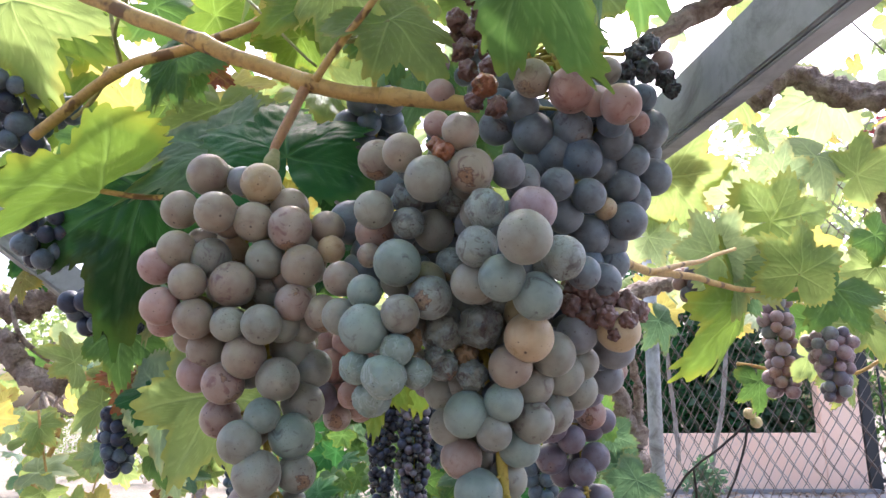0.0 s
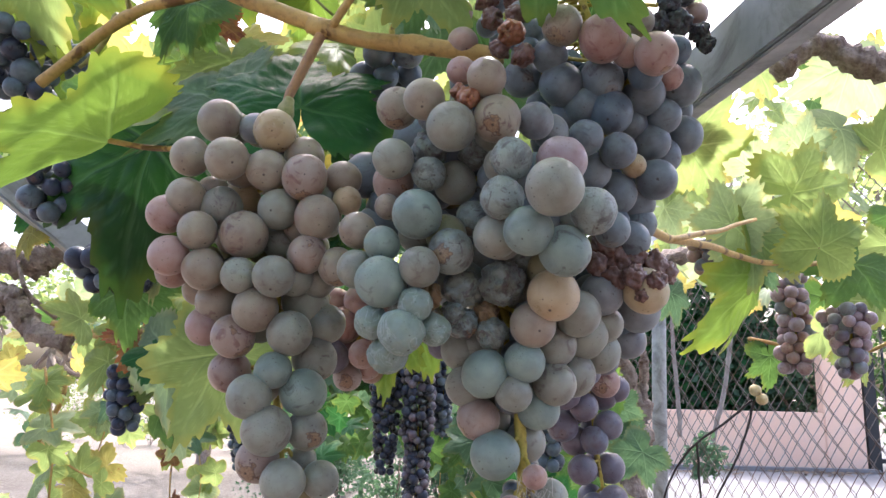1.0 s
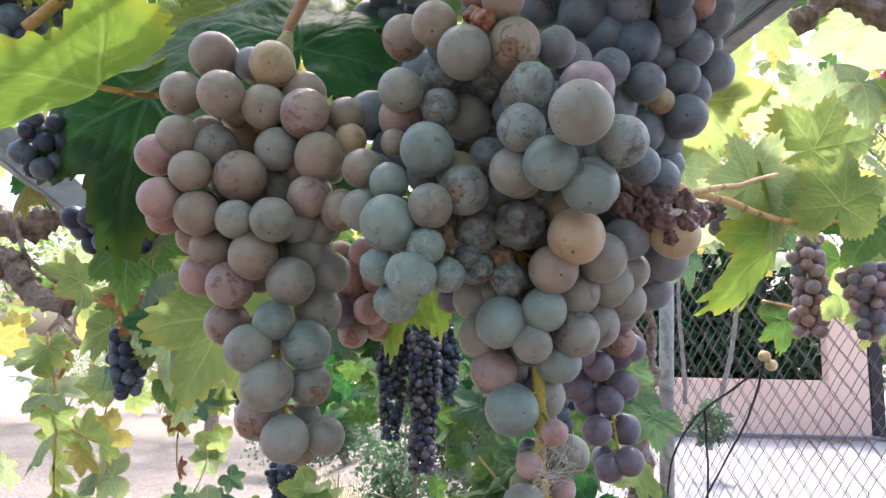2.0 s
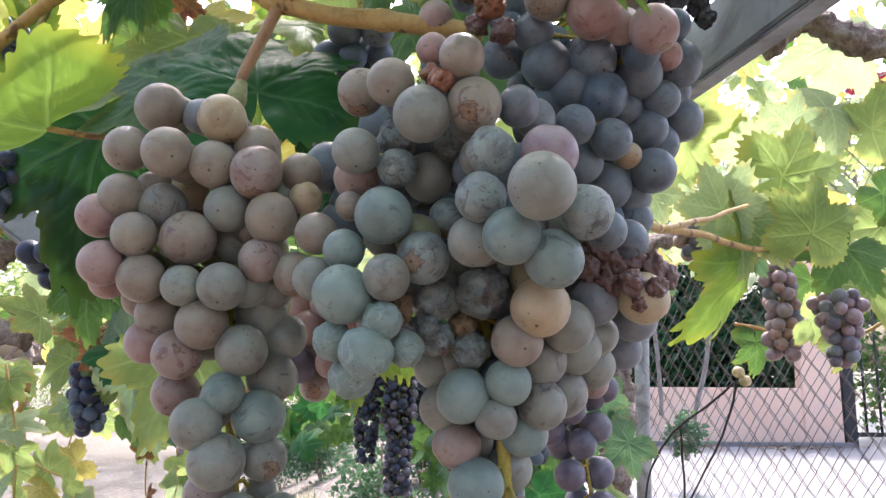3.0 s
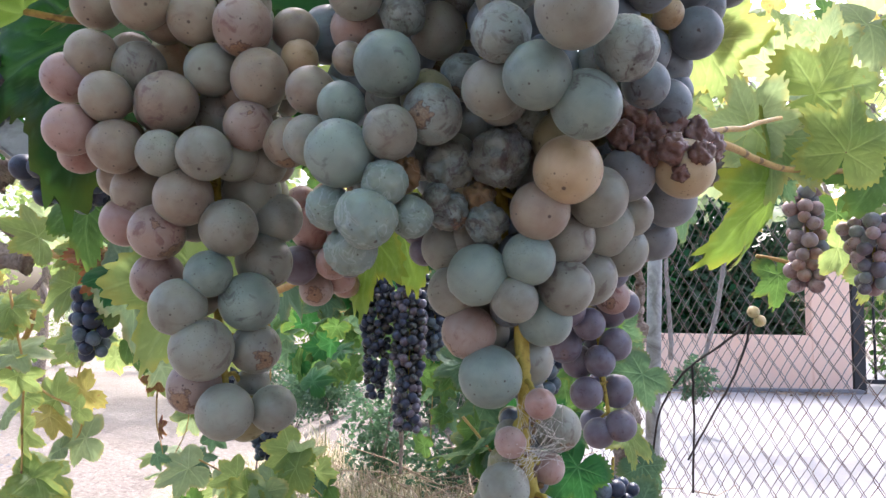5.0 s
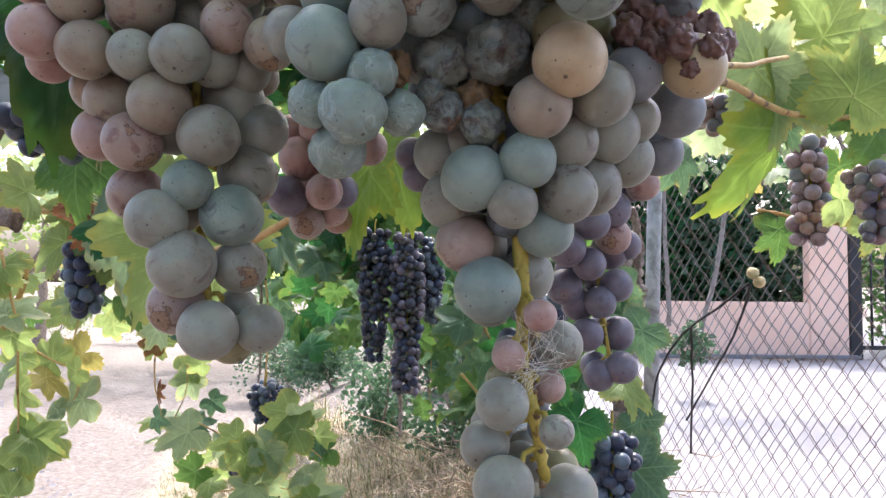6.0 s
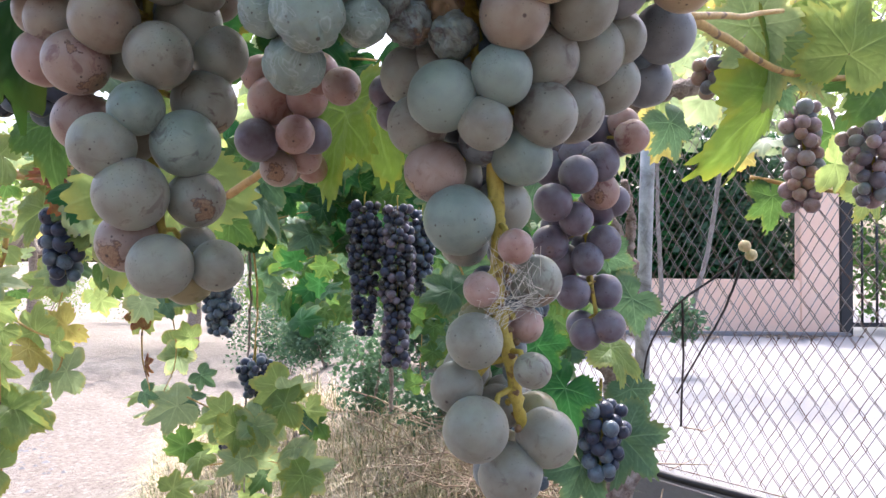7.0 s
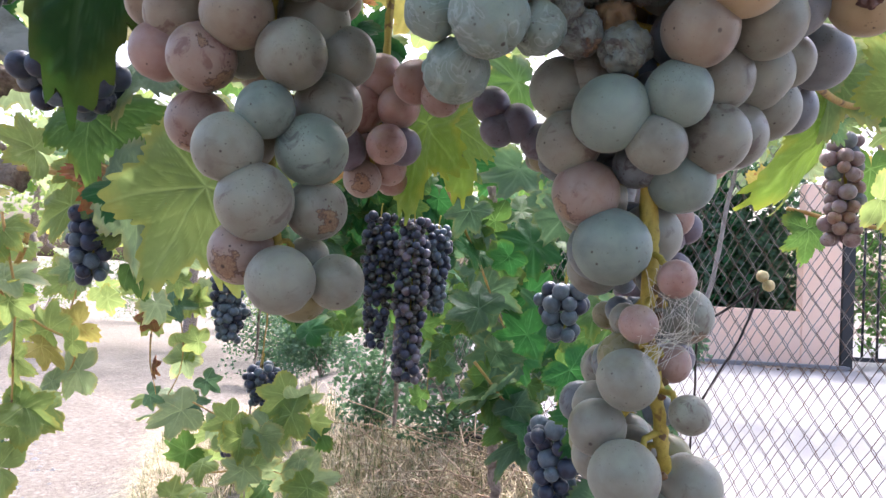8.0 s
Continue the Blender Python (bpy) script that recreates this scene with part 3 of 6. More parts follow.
def tree(at, height, spread, mat, seed, label, leaf=0.16, count=2600):
    """A tree: tapered trunk, limbs and a crown of several leafy clumps."""
    rng = random.Random(seed)
    t = thing("tree", label, "tree", at)
    fork = height * 0.38
    trunk = bend([(0, 0, -0.1), (0.05, 0, fork * 0.5), (0.0, 0.05, fork), (0.08, 0, height * 0.7)], 5, 0.02, seed)
    part("trunk", mesh_of("trunk", *tube(trunk, taper(height * 0.028, height * 0.01, len(trunk)), 10, 0.2, seed), [OLD_WOOD]), t)
    for k in range(6):
        a = k * 1.05 + rng.uniform(-0.3, 0.3)
        end = Vector((spread * 0.62 * math.cos(a), spread * 0.62 * math.sin(a), height * rng.uniform(0.5, 0.85)))
        limb = bend([(0, 0, fork * rng.uniform(0.8, 1.2)), end * 0.5 + Vector((0, 0, 0.15)), end], 4, 0.03, seed + k)
        part("limb", mesh_of("limb", *tube(limb, taper(height * 0.012, height * 0.004, len(limb)), 6, 0.2, seed), [OLD_WOOD]), t)
        tagged(part("crown", leaf_heap("crown", end, (spread * 0.5, spread * 0.5, height * 0.26), count // 7, leaf, mat, seed * 10 + k), t), kind="stuff")
    tagged(part("crown", leaf_heap("crown", (0, 0, height * 0.8), (spread * 0.55, spread * 0.55, height * 0.24), count // 7, leaf, mat, seed * 10 + 8), t), kind="stuff")
    return t


def shrub(at, radii, count, leaf, mat, seed, name, label, category="shrub"):
    """A shrub: a few bent stems and leafy clumps."""
    rng = random.Random(seed)
    t = thing(name, label, category, at)
    for k in range(5):
        a = rng.uniform(0, 6.28)
        end = Vector((radii[0] * 0.6 * math.cos(a), radii[1] * 0.6 * math.sin(a), radii[2] * rng.uniform(0.8, 1.5)))
        stem = bend([(0, 0, -0.05), end * 0.5 + Vector((0.02, 0, 0.03)), end], 4, 0.01, seed)
        part("stem", mesh_of("stem", *tube(stem, taper(0.008, 0.003, len(stem)), 6), [OLD_WOOD]), t)
        tagged(part("clump", leaf_heap("clump", end * 0.55, [0.75 * v for v in radii], count // 5, leaf, mat, seed * 7 + k, 0.1), t), kind="stuff")
    return t


def blades(name, spots, high, wide, mats, seed):
    """Many bent grass blades standing on the ground, as one mesh."""
    rng = random.Random(seed)
    verts, faces, which = [], [], []
    for x, y, z in spots:
        h = rng.uniform(*high)
        a, lean = rng.uniform(0, 6.28), rng.uniform(0.25, 1.5)
        d = Vector((math.cos(a), math.sin(a), 0))
        s = Vector((-d.y, d.x, 0)) * wide * rng.uniform(0.6, 1.4)
        p = Vector((x, y, z))
        m = p + d * h * lean * 0.35 + Vector((0, 0, h * (0.62 - 0.22 * lean)))
        e = p + d * h * lean + Vector((0, 0, h * max(0.08, 1 - 0.62 * lean)))
        n = len(verts)
        verts += [p - s, p + s, m - s * 0.7, m + s * 0.7, e]
        faces += [(n, n + 1, n + 3, n + 2), (n + 2, n + 3, n + 4)]
        k = rng.randrange(len(mats))
        which += [k, k]
    return mesh_of(name, verts, faces, mats, which)


# ---- ground, bank and yard ----
FENCE_A, FENCE_D = Vector((0.647, 2.4, 0)), Vector((0.62, -0.78, 0)).normalized()
YARD = 0.83


def side(x, y):
    """How far a place lies on the yard's side of the fence line (minus: on the vines' side)."""
    return (x - FENCE_A.x) * -FENCE_D.y + (y - FENCE_A.y) * FENCE_D.x


def ground_z(x, y):
    s = side(x, y)
    t = min(max((s + 1.5) / 1.4, 0), 1)
    far = min(max((x + 2.3) / 1.6, 0), 1)
    base = (YARD - 0.06) * t * t * (3 - 2 * t) * far
    bumpy = 0.05 * noise.noise(Vector((x * 0.9, y * 0.9, 0))) + 0.02 * noise.noise(Vector((x * 4, y * 4, 3)))
    return base + bumpy * (1 - (s > -0.1)) - (0.06 if s > 0.0 else 0)


def dirt():
    s = Nodes("dry_soil", 0.95)
    at = s.coords(False)
    broad, fine = s.noise(at, 0.8, 5, 0.6), s.noise(at, 22, 6, 0.7)
    c = s.mix(s.step(broad, 0.35, 0.65), (0.23, 0.20, 0.165), (0.29, 0.26, 0.22))
    c = s.mix(s.math("MULTIPLY", s.step(fine, 0.42, 0.70), 0.75), c, (0.14, 0.11, 0.085))
    c = s.mix(s.step(s.cells(at, 16), 0.05, 0.42, 0.55, 0.0), c, (0.44, 0.39, 0.345))
    # earth in the strip under the pergola, its shade put into a darker colour
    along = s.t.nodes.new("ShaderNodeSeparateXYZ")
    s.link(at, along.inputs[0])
    shaded_soil = s.step(s.math("ADD", along.outputs[1], s.math("MULTIPLY", broad, 0.8)), 2.0, 2.4, 0.85, 0.0)
    c = s.mix(shaded_soil, c, s.mix(fine, (0.09, 0.07, 0.05), (0.19, 0.15, 0.115)))
    s.color(c)
    s.bump(s.math("ADD", fine, s.noise(at, 6, 4)), 0.9, 0.05)
    return s.mat


def concrete():
    s = Nodes("pale_concrete", 0.85)
    at = s.coords(False)
    c = s.mix(s.step(s.noise(at, 1.2, 6, 0.65), 0.3, 0.7), (0.205, 0.207, 0.212), (0.265, 0.267, 0.272))
    c = s.mix(s.math("MULTIPLY", s.step(s.noise(at, 9, 6, 0.7), 0.5, 0.72), 0.35), c, (0.21, 0.20, 0.19))
    s.color(c)
    s.bump(s.noise(at, 60, 5), 0.3, 0.01)
    return s.mat


def pink_paint():
    s = Nodes("pink_render", 0.9)
    at = s.coords(False)
    c = s.mix(s.step(s.noise(at, 1.6, 6, 0.6), 0.3, 0.7), (0.92, 0.62, 0.455), (0.93, 0.69, 0.535))
    c = s.mix(s.math("MULTIPLY", s.step(s.noise(at, 7, 6, 0.75), 0.52, 0.7), 0.4), c, (0.72, 0.56, 0.49))
    s.color(c)
    s.bump(s.noise(at, 90, 5), 0.4, 0.006)
    return s.mat


DIRT, CONCRETE, PINK = dirt(), concrete(), pink_paint()

steps_x = [-500, -200, -90, -50, -30, -20, -14, -10, -8] + [-6 + 0.14 * i for i in range(82)] + [6, 8, 11, 15, 22, 35, 60, 90, 200, 500]
steps_y = [-60, -25, -10, -5, -2, -0.5] + [0.4 + 0.14 * i for i in range(70)] + [10.4, 11.5, 13, 16, 22, 35, 60, 120, 300, 800]
gv = [Vector((x, y, ground_z(x, y))) for y in steps_y for x in steps_x]
nx = len(steps_x)
gf = [(j * nx + i, j * nx + i + 1, (j + 1) * nx + i + 1, (j + 1) * nx + i) for j in range(len(steps_y) - 1) for i in range(nx - 1)]
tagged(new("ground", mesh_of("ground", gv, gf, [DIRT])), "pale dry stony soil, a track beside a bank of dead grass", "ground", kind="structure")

# the concrete yard behind the fence, with a low edge under the wire
a, b = FENCE_A + FENCE_D * 14, FENCE_A - FENCE_D * 0.9
yv = [a, Vector((26, -2, 0)), Vector((26, 12, 0)), Vector((0.3, 12, 0)), b]
yv = [Vector((p.x, p.y, YARD)) for p in yv] + [Vector((p.x, p.y, YARD - 0.3)) for p in yv]
yf = [(0, 1, 2, 3, 4), (9, 8, 7, 6, 5)] + [(k, 5 + k, 5 + (k + 1) % 5, (k + 1) % 5) for k in range(5)]
tagged(new("pavement", mesh_of("pavement", yv, yf, [CONCRETE], smooth=False)), "sunlit pale concrete yard behind the wire fence", "pavement", kind="structure")

edge = thing("fence_kerb", "low rough concrete kerb under the wire fence", "kerb", FENCE_A, kind="structure")
kv, kf = box(-0.9, -0.07, YARD - 0.35, 2.6, 0.02, YARD + 0.035, 0.012)
turn_fence = Matrix.Rotation(math.atan2(FENCE_D.y, FENCE_D.x), 4, "Z")
kerb = part("kerb_edge", mesh_of("kerb_edge", kv, kf, [CONCRETE], smooth=False), edge)
kerb.matrix_local = turn_fence

# ---- pink wall and pillar across the yard ----
wall = thing("garden_wall", "low pink rendered wall with a square pillar", "wall", (3.3, 7.0, YARD))
part("low_wall", mesh_of("low_wall", *box(-2.7, 0.03, -0.05, -0.001, 0.25, 0.525, 0.008), [PINK], smooth=False), wall)
part("pillar", mesh_of("pillar", *box(0.0, 0.027, -0.05, 0.365, 0.16, 1.75, 0.008), [PINK], smooth=False), wall)
part("footing", mesh_of("footing", *box(-2.7, -0.10, -0.04, 0.42, 0.02, 0.035, 0.012), [CONCRETE], smooth=False), wall)

STEEL = Nodes("galvanised_steel", 0.48)
at = STEEL.coords()
flake = STEEL.noise(at, 40, 4, 0.6)
stain = STEEL.step(STEEL.noise(at, 11, 7, 0.7, 1.2), 0.47, 0.66, 0.0, 0.8)
STEEL.color(STEEL.mix(stain, STEEL.mix(STEEL.step(flake, 0.3, 0.7), (0.36, 0.385, 0.40), (0.50, 0.53, 0.545)), (0.13, 0.125, 0.115)))
STEEL.bsdf.inputs["Metallic"].default_value = 0.1
STEEL.bump(flake, 0.15, 0.002)
STEEL = STEEL.mat
WIRE = Nodes("weathered_wire", 0.42)
WIRE.color(WIRE.mix(WIRE.step(WIRE.noise(WIRE.coords(), 14, 4), 0.42, 0.6), (0.30, 0.28, 0.27), (0.14, 0.085, 0.06)))
WIRE.bsdf.inputs["Metallic"].default_value = 0.35
WIRE = WIRE.mat
DARK_METAL = Nodes("dark_gate_paint", 0.5).color((0.02, 0.022, 0.024)).mat

gate = thing("metal_gate", "dark metal gate beside the pink pillar", "gate", (3.69, 7.05, YARD))
part("gate_post", mesh_of("gate_post", *box(0, 0, -0.05, 0.115, 0.10, 1.6, 0.006), [DARK_METAL], smooth=False), gate)
for k in range(7):
    part("gate_bar", mesh_of("gate_bar", *tube([(0.22 + 0.14 * k, 0.04, 0.1), (0.22 + 0.14 * k, 0.04, 1.4)], 0.012, 6), [DARK_METAL]), gate)
for z in (0.1, 1.4):
    part("gate_rail", mesh_of("gate_rail", *box(0.09, 0.02, z - 0.02, 1.2, 0.06, z + 0.02), [DARK_METAL], smooth=False), gate)

# ---- wire fence ----
fence = thing("wire_fence", "rusty diamond-mesh wire fence, doubled, on a leaning steel post", "fence", FENCE_A)
top = YARD + 1.5
post_line = [(-0.028, 0, YARD - 0.05), (-0.012, 0, YARD + 0.7), (0.012, 0, top)]
p = part("fence_post", mesh_of("fence_post", *tube([Vector(q) for q in post_line], 0.023, 14), [STEEL]), fence, "grey galvanised steel post")
PITCH, HIGH = 0.0535, 0.040
zig = []
count = int(1.45 / HIGH)
for k in range(count + 1):
    zig.append(Vector(((k % 2) * PITCH / 2 * 1.04, (k % 2) * 0.005 - 0.0025, YARD + 0.0222 + k * HIGH)))
def wire_zig(way):
    line = [Vector((way * q.x - 0.056 * (q.z - 1.4922), q.y, q.z)) for q in zig]
    return mesh_of("wire", *tube(line, 0.0013, 5, closed=False), [WIRE])

wire_meshes = wire_zig(-1), wire_zig(1)
for aside, behind, lift in ((-0.0022, 0.02, 0.0), (0.0068, 0.030, -0.012)):
    for k in range(-40, 60):
        w = part("wire", wire_meshes[k % 2], fence)
        w.matrix_local = turn_fence @ pose(aside + k * PITCH / 2 + (0 if k % 2 else PITCH / 2), behind, lift)
for z in (YARD + 0.05, YARD + 1.46):
    w = part("tension_wire", mesh_of("tension_wire", *tube([(-2.4, 0.022, z), (0, 0.022, z - 0.01), (1.4, 0.022, z)], 0.0018, 5), [WIRE]), fence)
    w.matrix_local = turn_fence

hose = thing("irrigation_hose", "black plastic irrigation hose along the kerb", "hose", FENCE_A)
line = bend([(-1.0, -0.075, YARD + 0.05), (-0.1, -0.075, YARD + 0.06), (0.12, -0.075, YARD + 0.045), (0.5, -0.08, YARD + 0.052), (1.6, -0.07, YARD + 0.05)], 8)
h = part("pipe", mesh_of("pipe", *tube(line, 0.011, 10), [BLACK_PIPE]), hose)
h.matrix_local = turn_fence

# ---- steel beams of the pergola ----
def beam(name, label, a, b, wide, high):
    """A steel box profile with a grooved lower lip from a to b."""
    a, b = Vector(a), Vector(b)
    ob = thing(name, label, "beam", a)
    length = (b - a).length
    turn_m = (b - a).to_track_quat("X", "Z").to_matrix().to_4x4()
    p = part("profile", mesh_of("profile", *box(0, -wide / 2, 0, length, wide / 2, high, 0.0012), [STEEL], smooth=False), ob)
    q = part("lower_lip", mesh_of("lower_lip", *box(0, -wide / 2 + 0.0012, -0.0022, length, wide / 2 + 0.0012, -0.0006, 0.0005), [STEEL], smooth=False), ob)
    p.matrix_local = q.matrix_local = turn_m
    return ob

beam("pergola_beam", "grey galvanised steel pergola beam above the grapes", (0.149, 0.750, 1.721), (0.218, 0.106, 1.671), 0.0108, 0.0344)
beam("pergola_beam", "grey steel pergola beam with a groove, under the leaves", (-0.544, 0.800, 1.771), (-0.420, 0.880, 1.663), 0.030, 0.034)


# ---- the bunches close to the lens ----
left_bunch = thing("grape_bunch", "large dusty rose-grey grape bunch with a few scarred berries", "grapes", (-0.046, 0.39, 1.70), "big bunches")
berry(left_bunch, -0.0786, 0.3775, 1.6571, 0.0106, "rose")
berry(left_bunch, -0.0475, 0.3667, 1.6481, 0.0102, "yellow")
berry(left_bunch, -0.0896, 0.3724, 1.6372, 0.0096, "rose")
berry(left_bunch, -0.0663, 0.3581, 1.6315, 0.0101, "rose")
berry(left_bunch, -0.0494, 0.3645, 1.6280, 0.0097, "rose")
berry(left_bunch, -0.0302, 0.3598, 1.6233, 0.0103, "scar")
berry(left_bunch, -0.0148, 0.3724, 1.6262, 0.0089, "rose")
berry(left_bunch, -0.0876, 0.3668, 1.6155, 0.0093, "rose")
berry(left_bunch, -0.0972, 0.3691, 1.6076, 0.0094, "pink")
berry(left_bunch, -0.0719, 0.3716, 1.6117, 0.0099, "grey")
berry(left_bunch, -0.0432, 0.3671, 1.6100, 0.0097, "grey")
berry(left_bunch, -0.0238, 0.3609, 1.6049, 0.0102, "rose")
berry(left_bunch, -0.0786, 0.3613, 1.5983, 0.0091, "rose")
berry(left_bunch, -0.0576, 0.3640, 1.5972, 0.0111, "rose")
berry(left_bunch, -0.0919, 0.3638, 1.5870, 0.0094, "pink")
berry(left_bunch, -0.0751, 0.3635, 1.5808, 0.0095, "rose")
berry(left_bunch, -0.0568, 0.3582, 1.5775, 0.0081, "grey")
berry(left_bunch, -0.0403, 0.3555, 1.5768, 0.0094, "grey")
berry(left_bunch, -0.0275, 0.3616, 1.5880, 0.0084, "scar")
berry(left_bunch, -0.0139, 0.3638, 1.5827, 0.0087, "rose")
berry(left_bunch, -0.0024, 0.3458, 1.5957, 0.0080, "rose")
berry(left_bunch, -0.0738, 0.3798, 1.5676, 0.0100, "rose")
berry(left_bunch, -0.0501, 0.3637, 1.5631, 0.0104, "rose")
berry(left_bunch, -0.0344, 0.3660, 1.5528, 0.0101, "grey")
berry(left_bunch, -0.0605, 0.3674, 1.5510, 0.0100, "scar")
berry(left_bunch, -0.0659, 0.3823, 1.5353, 0.0098, "scar")
berry(left_bunch, -0.0499, 0.3629, 1.5246, 0.0097, "grey")
berry(left_bunch, -0.0406, 0.3652, 1.5363, 0.0083, "teal")
berry(left_bunch, -0.0421, 0.3657, 1.5104, 0.0111, "grey")
berry(left_bunch, -0.0274, 0.3797, 1.5101, 0.0093, "grey")
berry(left_bunch, -0.0488, 0.3784, 1.4963, 0.0098, "scar")
berry(left_bunch, -0.0343, 0.3692, 1.4885, 0.0101, "grey")
berry(left_bunch, -0.0618, 0.3807, 1.6545, 0.0077, "bluegrey")
berry(left_bunch, -0.0350, 0.3758, 1.6384, 0.0096, "rose")
berry(left_bunch, -0.0821, 0.3856, 1.6227, 0.0082, "rose")
berry(left_bunch, -0.0687, 0.3896, 1.6204, 0.0094, "yellow")
berry(left_bunch, -0.0955, 0.3778, 1.5822, 0.0084, "pink")
berry(left_bunch, -0.0345, 0.3695, 1.5785, 0.0086, "grey")
berry(left_bunch, -0.0235, 0.3769, 1.6167, 0.0084, "grey")
berry(left_bunch, -0.0117, 0.3678, 1.6146, 0.0069, "yellow")
berry(left_bunch, -0.0459, 0.3840, 1.5986, 0.0096, "grey")
berry(left_bunch, -0.0261, 0.3778, 1.5781, 0.0083, "grey")
berry(left_bunch, -0.0871, 0.3918, 1.5759, 0.0087, "rose")
berry(left_bunch, -0.0789, 0.3814, 1.5564, 0.0094, "pink")
berry(left_bunch, -0.0323, 0.3840, 1.5684, 0.0110, "grey")
berry(left_bunch, -0.0225, 0.3860, 1.5587, 0.0095, "grey")
berry(left_bunch, -0.0284, 0.3732, 1.5269, 0.0105, "teal")
berry(left_bunch, -0.0267, 0.3840, 1.5421, 0.0104, "grey")
berry(left_bunch, -0.0201, 0.3792, 1.4888, 0.0084, "grey")
berry(left_bunch, -0.0315, 0.3912, 1.4960, 0.0067, "grey")
fill_back(left_bunch, ("rose", "grey", "olive"), 0.0165, 3, 1, lambda q: q.z < 1.562 and (q.y > 0.392 or q.x > -0.026))
stalks(left_bunch, [(-0.052, 0.395, 1.656), (-0.049, 0.388, 1.64), (-0.045, 0.385, 1.60), (-0.045, 0.385, 1.54), (-0.038, 0.380, 1.49)], 0.0024, 1, 0.02)

PED_RED = bark("red_stem", (0.36, 0.19, 0.09), (0.44, 0.24, 0.11), 90, 0.0004, 0.5)
line = bend([Vector(q) - left_bunch.location for q in ((-0.035, 0.405, 1.723), (-0.044, 0.402, 1.699), (-0.051, 0.400, 1.681), (-0.052, 0.400, 1.675))], 5)
part("peduncle", mesh_of("peduncle", *tube(line, taper(0.0031, 0.0024, len(line)), 10, 0.1), [PED_RED]), left_bunch, "reddish brown woody upper stalk")
line = bend([Vector(q) - left_bunch.location for q in ((-0.051, 0.400, 1.678), (-0.052, 0.398, 1.671), (-0.052, 0.396, 1.664), (-0.052, 0.395, 1.654))], 5)
part("knuckle", mesh_of("knuckle", *tube(line, [0.0024 + 0.0022 * math.exp(-((k - 6) / 4.5) ** 2) for k in range(len(line))], 12, 0.1), [GREEN_STEM]), left_bunch, "swollen green joint of the stalk")

middle_bunch = thing("grape_bunch", "large grey-blue grape bunch, part of it mouldy and shrivelled", "grapes", (0.06, 0.37, 1.69), "big bunches")
berry(middle_bunch, 0.0601, 0.3461, 1.5740, 0.0105, "crust")
berry(middle_bunch, 0.0521, 0.3246, 1.6563, 0.0081, "rose")
berry(middle_bunch, 0.0113, 0.3589, 1.6565, 0.0096, "rose")
berry(middle_bunch, 0.0257, 0.3345, 1.6507, 0.0088, "rose")
berry(middle_bunch, 0.0377, 0.3264, 1.6355, 0.0101, "grey")
berry(middle_bunch, 0.0565, 0.3287, 1.6398, 0.0101, "rose")
berry(middle_bunch, 0.0729, 0.3353, 1.6415, 0.0078, "bluegrey")
berry(middle_bunch, 0.0128, 0.3388, 1.6256, 0.0089, "grey")
berry(middle_bunch, 0.0242, 0.3321, 1.5997, 0.0103, "teal")
berry(middle_bunch, 0.0102, 0.3449, 1.6061, 0.0056, "rose")
berry(middle_bunch, 0.0620, 0.3181, 1.6190, 0.0085, "mould")
berry(middle_bunch, 0.0761, 0.2942, 1.6009, 0.0105, "grey")
berry(middle_bunch, 0.0581, 0.3123, 1.6018, 0.0083, "mould")
berry(middle_bunch, 0.0918, 0.3086, 1.5958, 0.0087, "mould")
berry(middle_bunch, 0.0817, 0.3127, 1.5814, 0.0098, "teal")
berry(middle_bunch, 0.0096, 0.3367, 1.5881, 0.0077, "teal")
berry(middle_bunch, 0.0380, 0.3357, 1.5850, 0.0096, "mould")
berry(middle_bunch, 0.0262, 0.3267, 1.5770, 0.0082, "grey")
berry(middle_bunch, 0.0105, 0.3307, 1.5715, 0.0103, "teal")
berry(middle_bunch, 0.0248, 0.3287, 1.5624, 0.0071, "frost")
berry(middle_bunch, 0.0065, 0.3361, 1.5557, 0.0073, "frost")
berry(middle_bunch, 0.0796, 0.3335, 1.5675, 0.0105, "yellow")
berry(middle_bunch, 0.0719, 0.3404, 1.5561, 0.0095, "rose")
berry(middle_bunch, 0.0964, 0.3677, 1.5544, 0.0106, "grey")
berry(middle_bunch, 0.0529, 0.3489, 1.5363, 0.0100, "teal")
berry(middle_bunch, 0.0689, 0.3456, 1.5413, 0.0085, "teal")
berry(middle_bunch, 0.0823, 0.3567, 1.5329, 0.0095, "grey")
berry(middle_bunch, 0.0645, 0.3477, 1.5286, 0.0076, "grey")
berry(middle_bunch, 0.0760, 0.3635, 1.5220, 0.0094, "teal")
berry(middle_bunch, 0.0576, 0.3624, 1.5029, 0.0107, "teal")
berry(middle_bunch, 0.0709, 0.3742, 1.5074, 0.0092, "grey")
berry(middle_bunch, 0.1036, 0.3613, 1.5718, 0.0096, "bluegrey")
berry(middle_bunch, 0.1051, 0.3794, 1.5475, 0.0095, "grey")
berry(middle_bunch, 0.1215, 0.3575, 1.5730, 0.0099, "yellow")
berry(middle_bunch, 0.1194, 0.3972, 1.5626, 0.0056, "blue")
berry(middle_bunch, 0.0556, 0.3486, 1.5529, 0.0071, "crust")
berry(middle_bunch, 0.0436, 0.3492, 1.5568, 0.0071, "crust")
berry(middle_bunch, 0.0395, 0.3450, 1.5609, 0.0050, "crust")
berry(middle_bunch, 0.0501, 0.3650, 1.5488, 0.0082, "grey")
berry(middle_bunch, 0.0260, 0.4550, 1.5630, 0.0078, "plum")
berry(middle_bunch, 0.0370, 0.4550, 1.5560, 0.0080, "plum")
berry(middle_bunch, 0.0290, 0.4550, 1.5530, 0.0072, "plum")
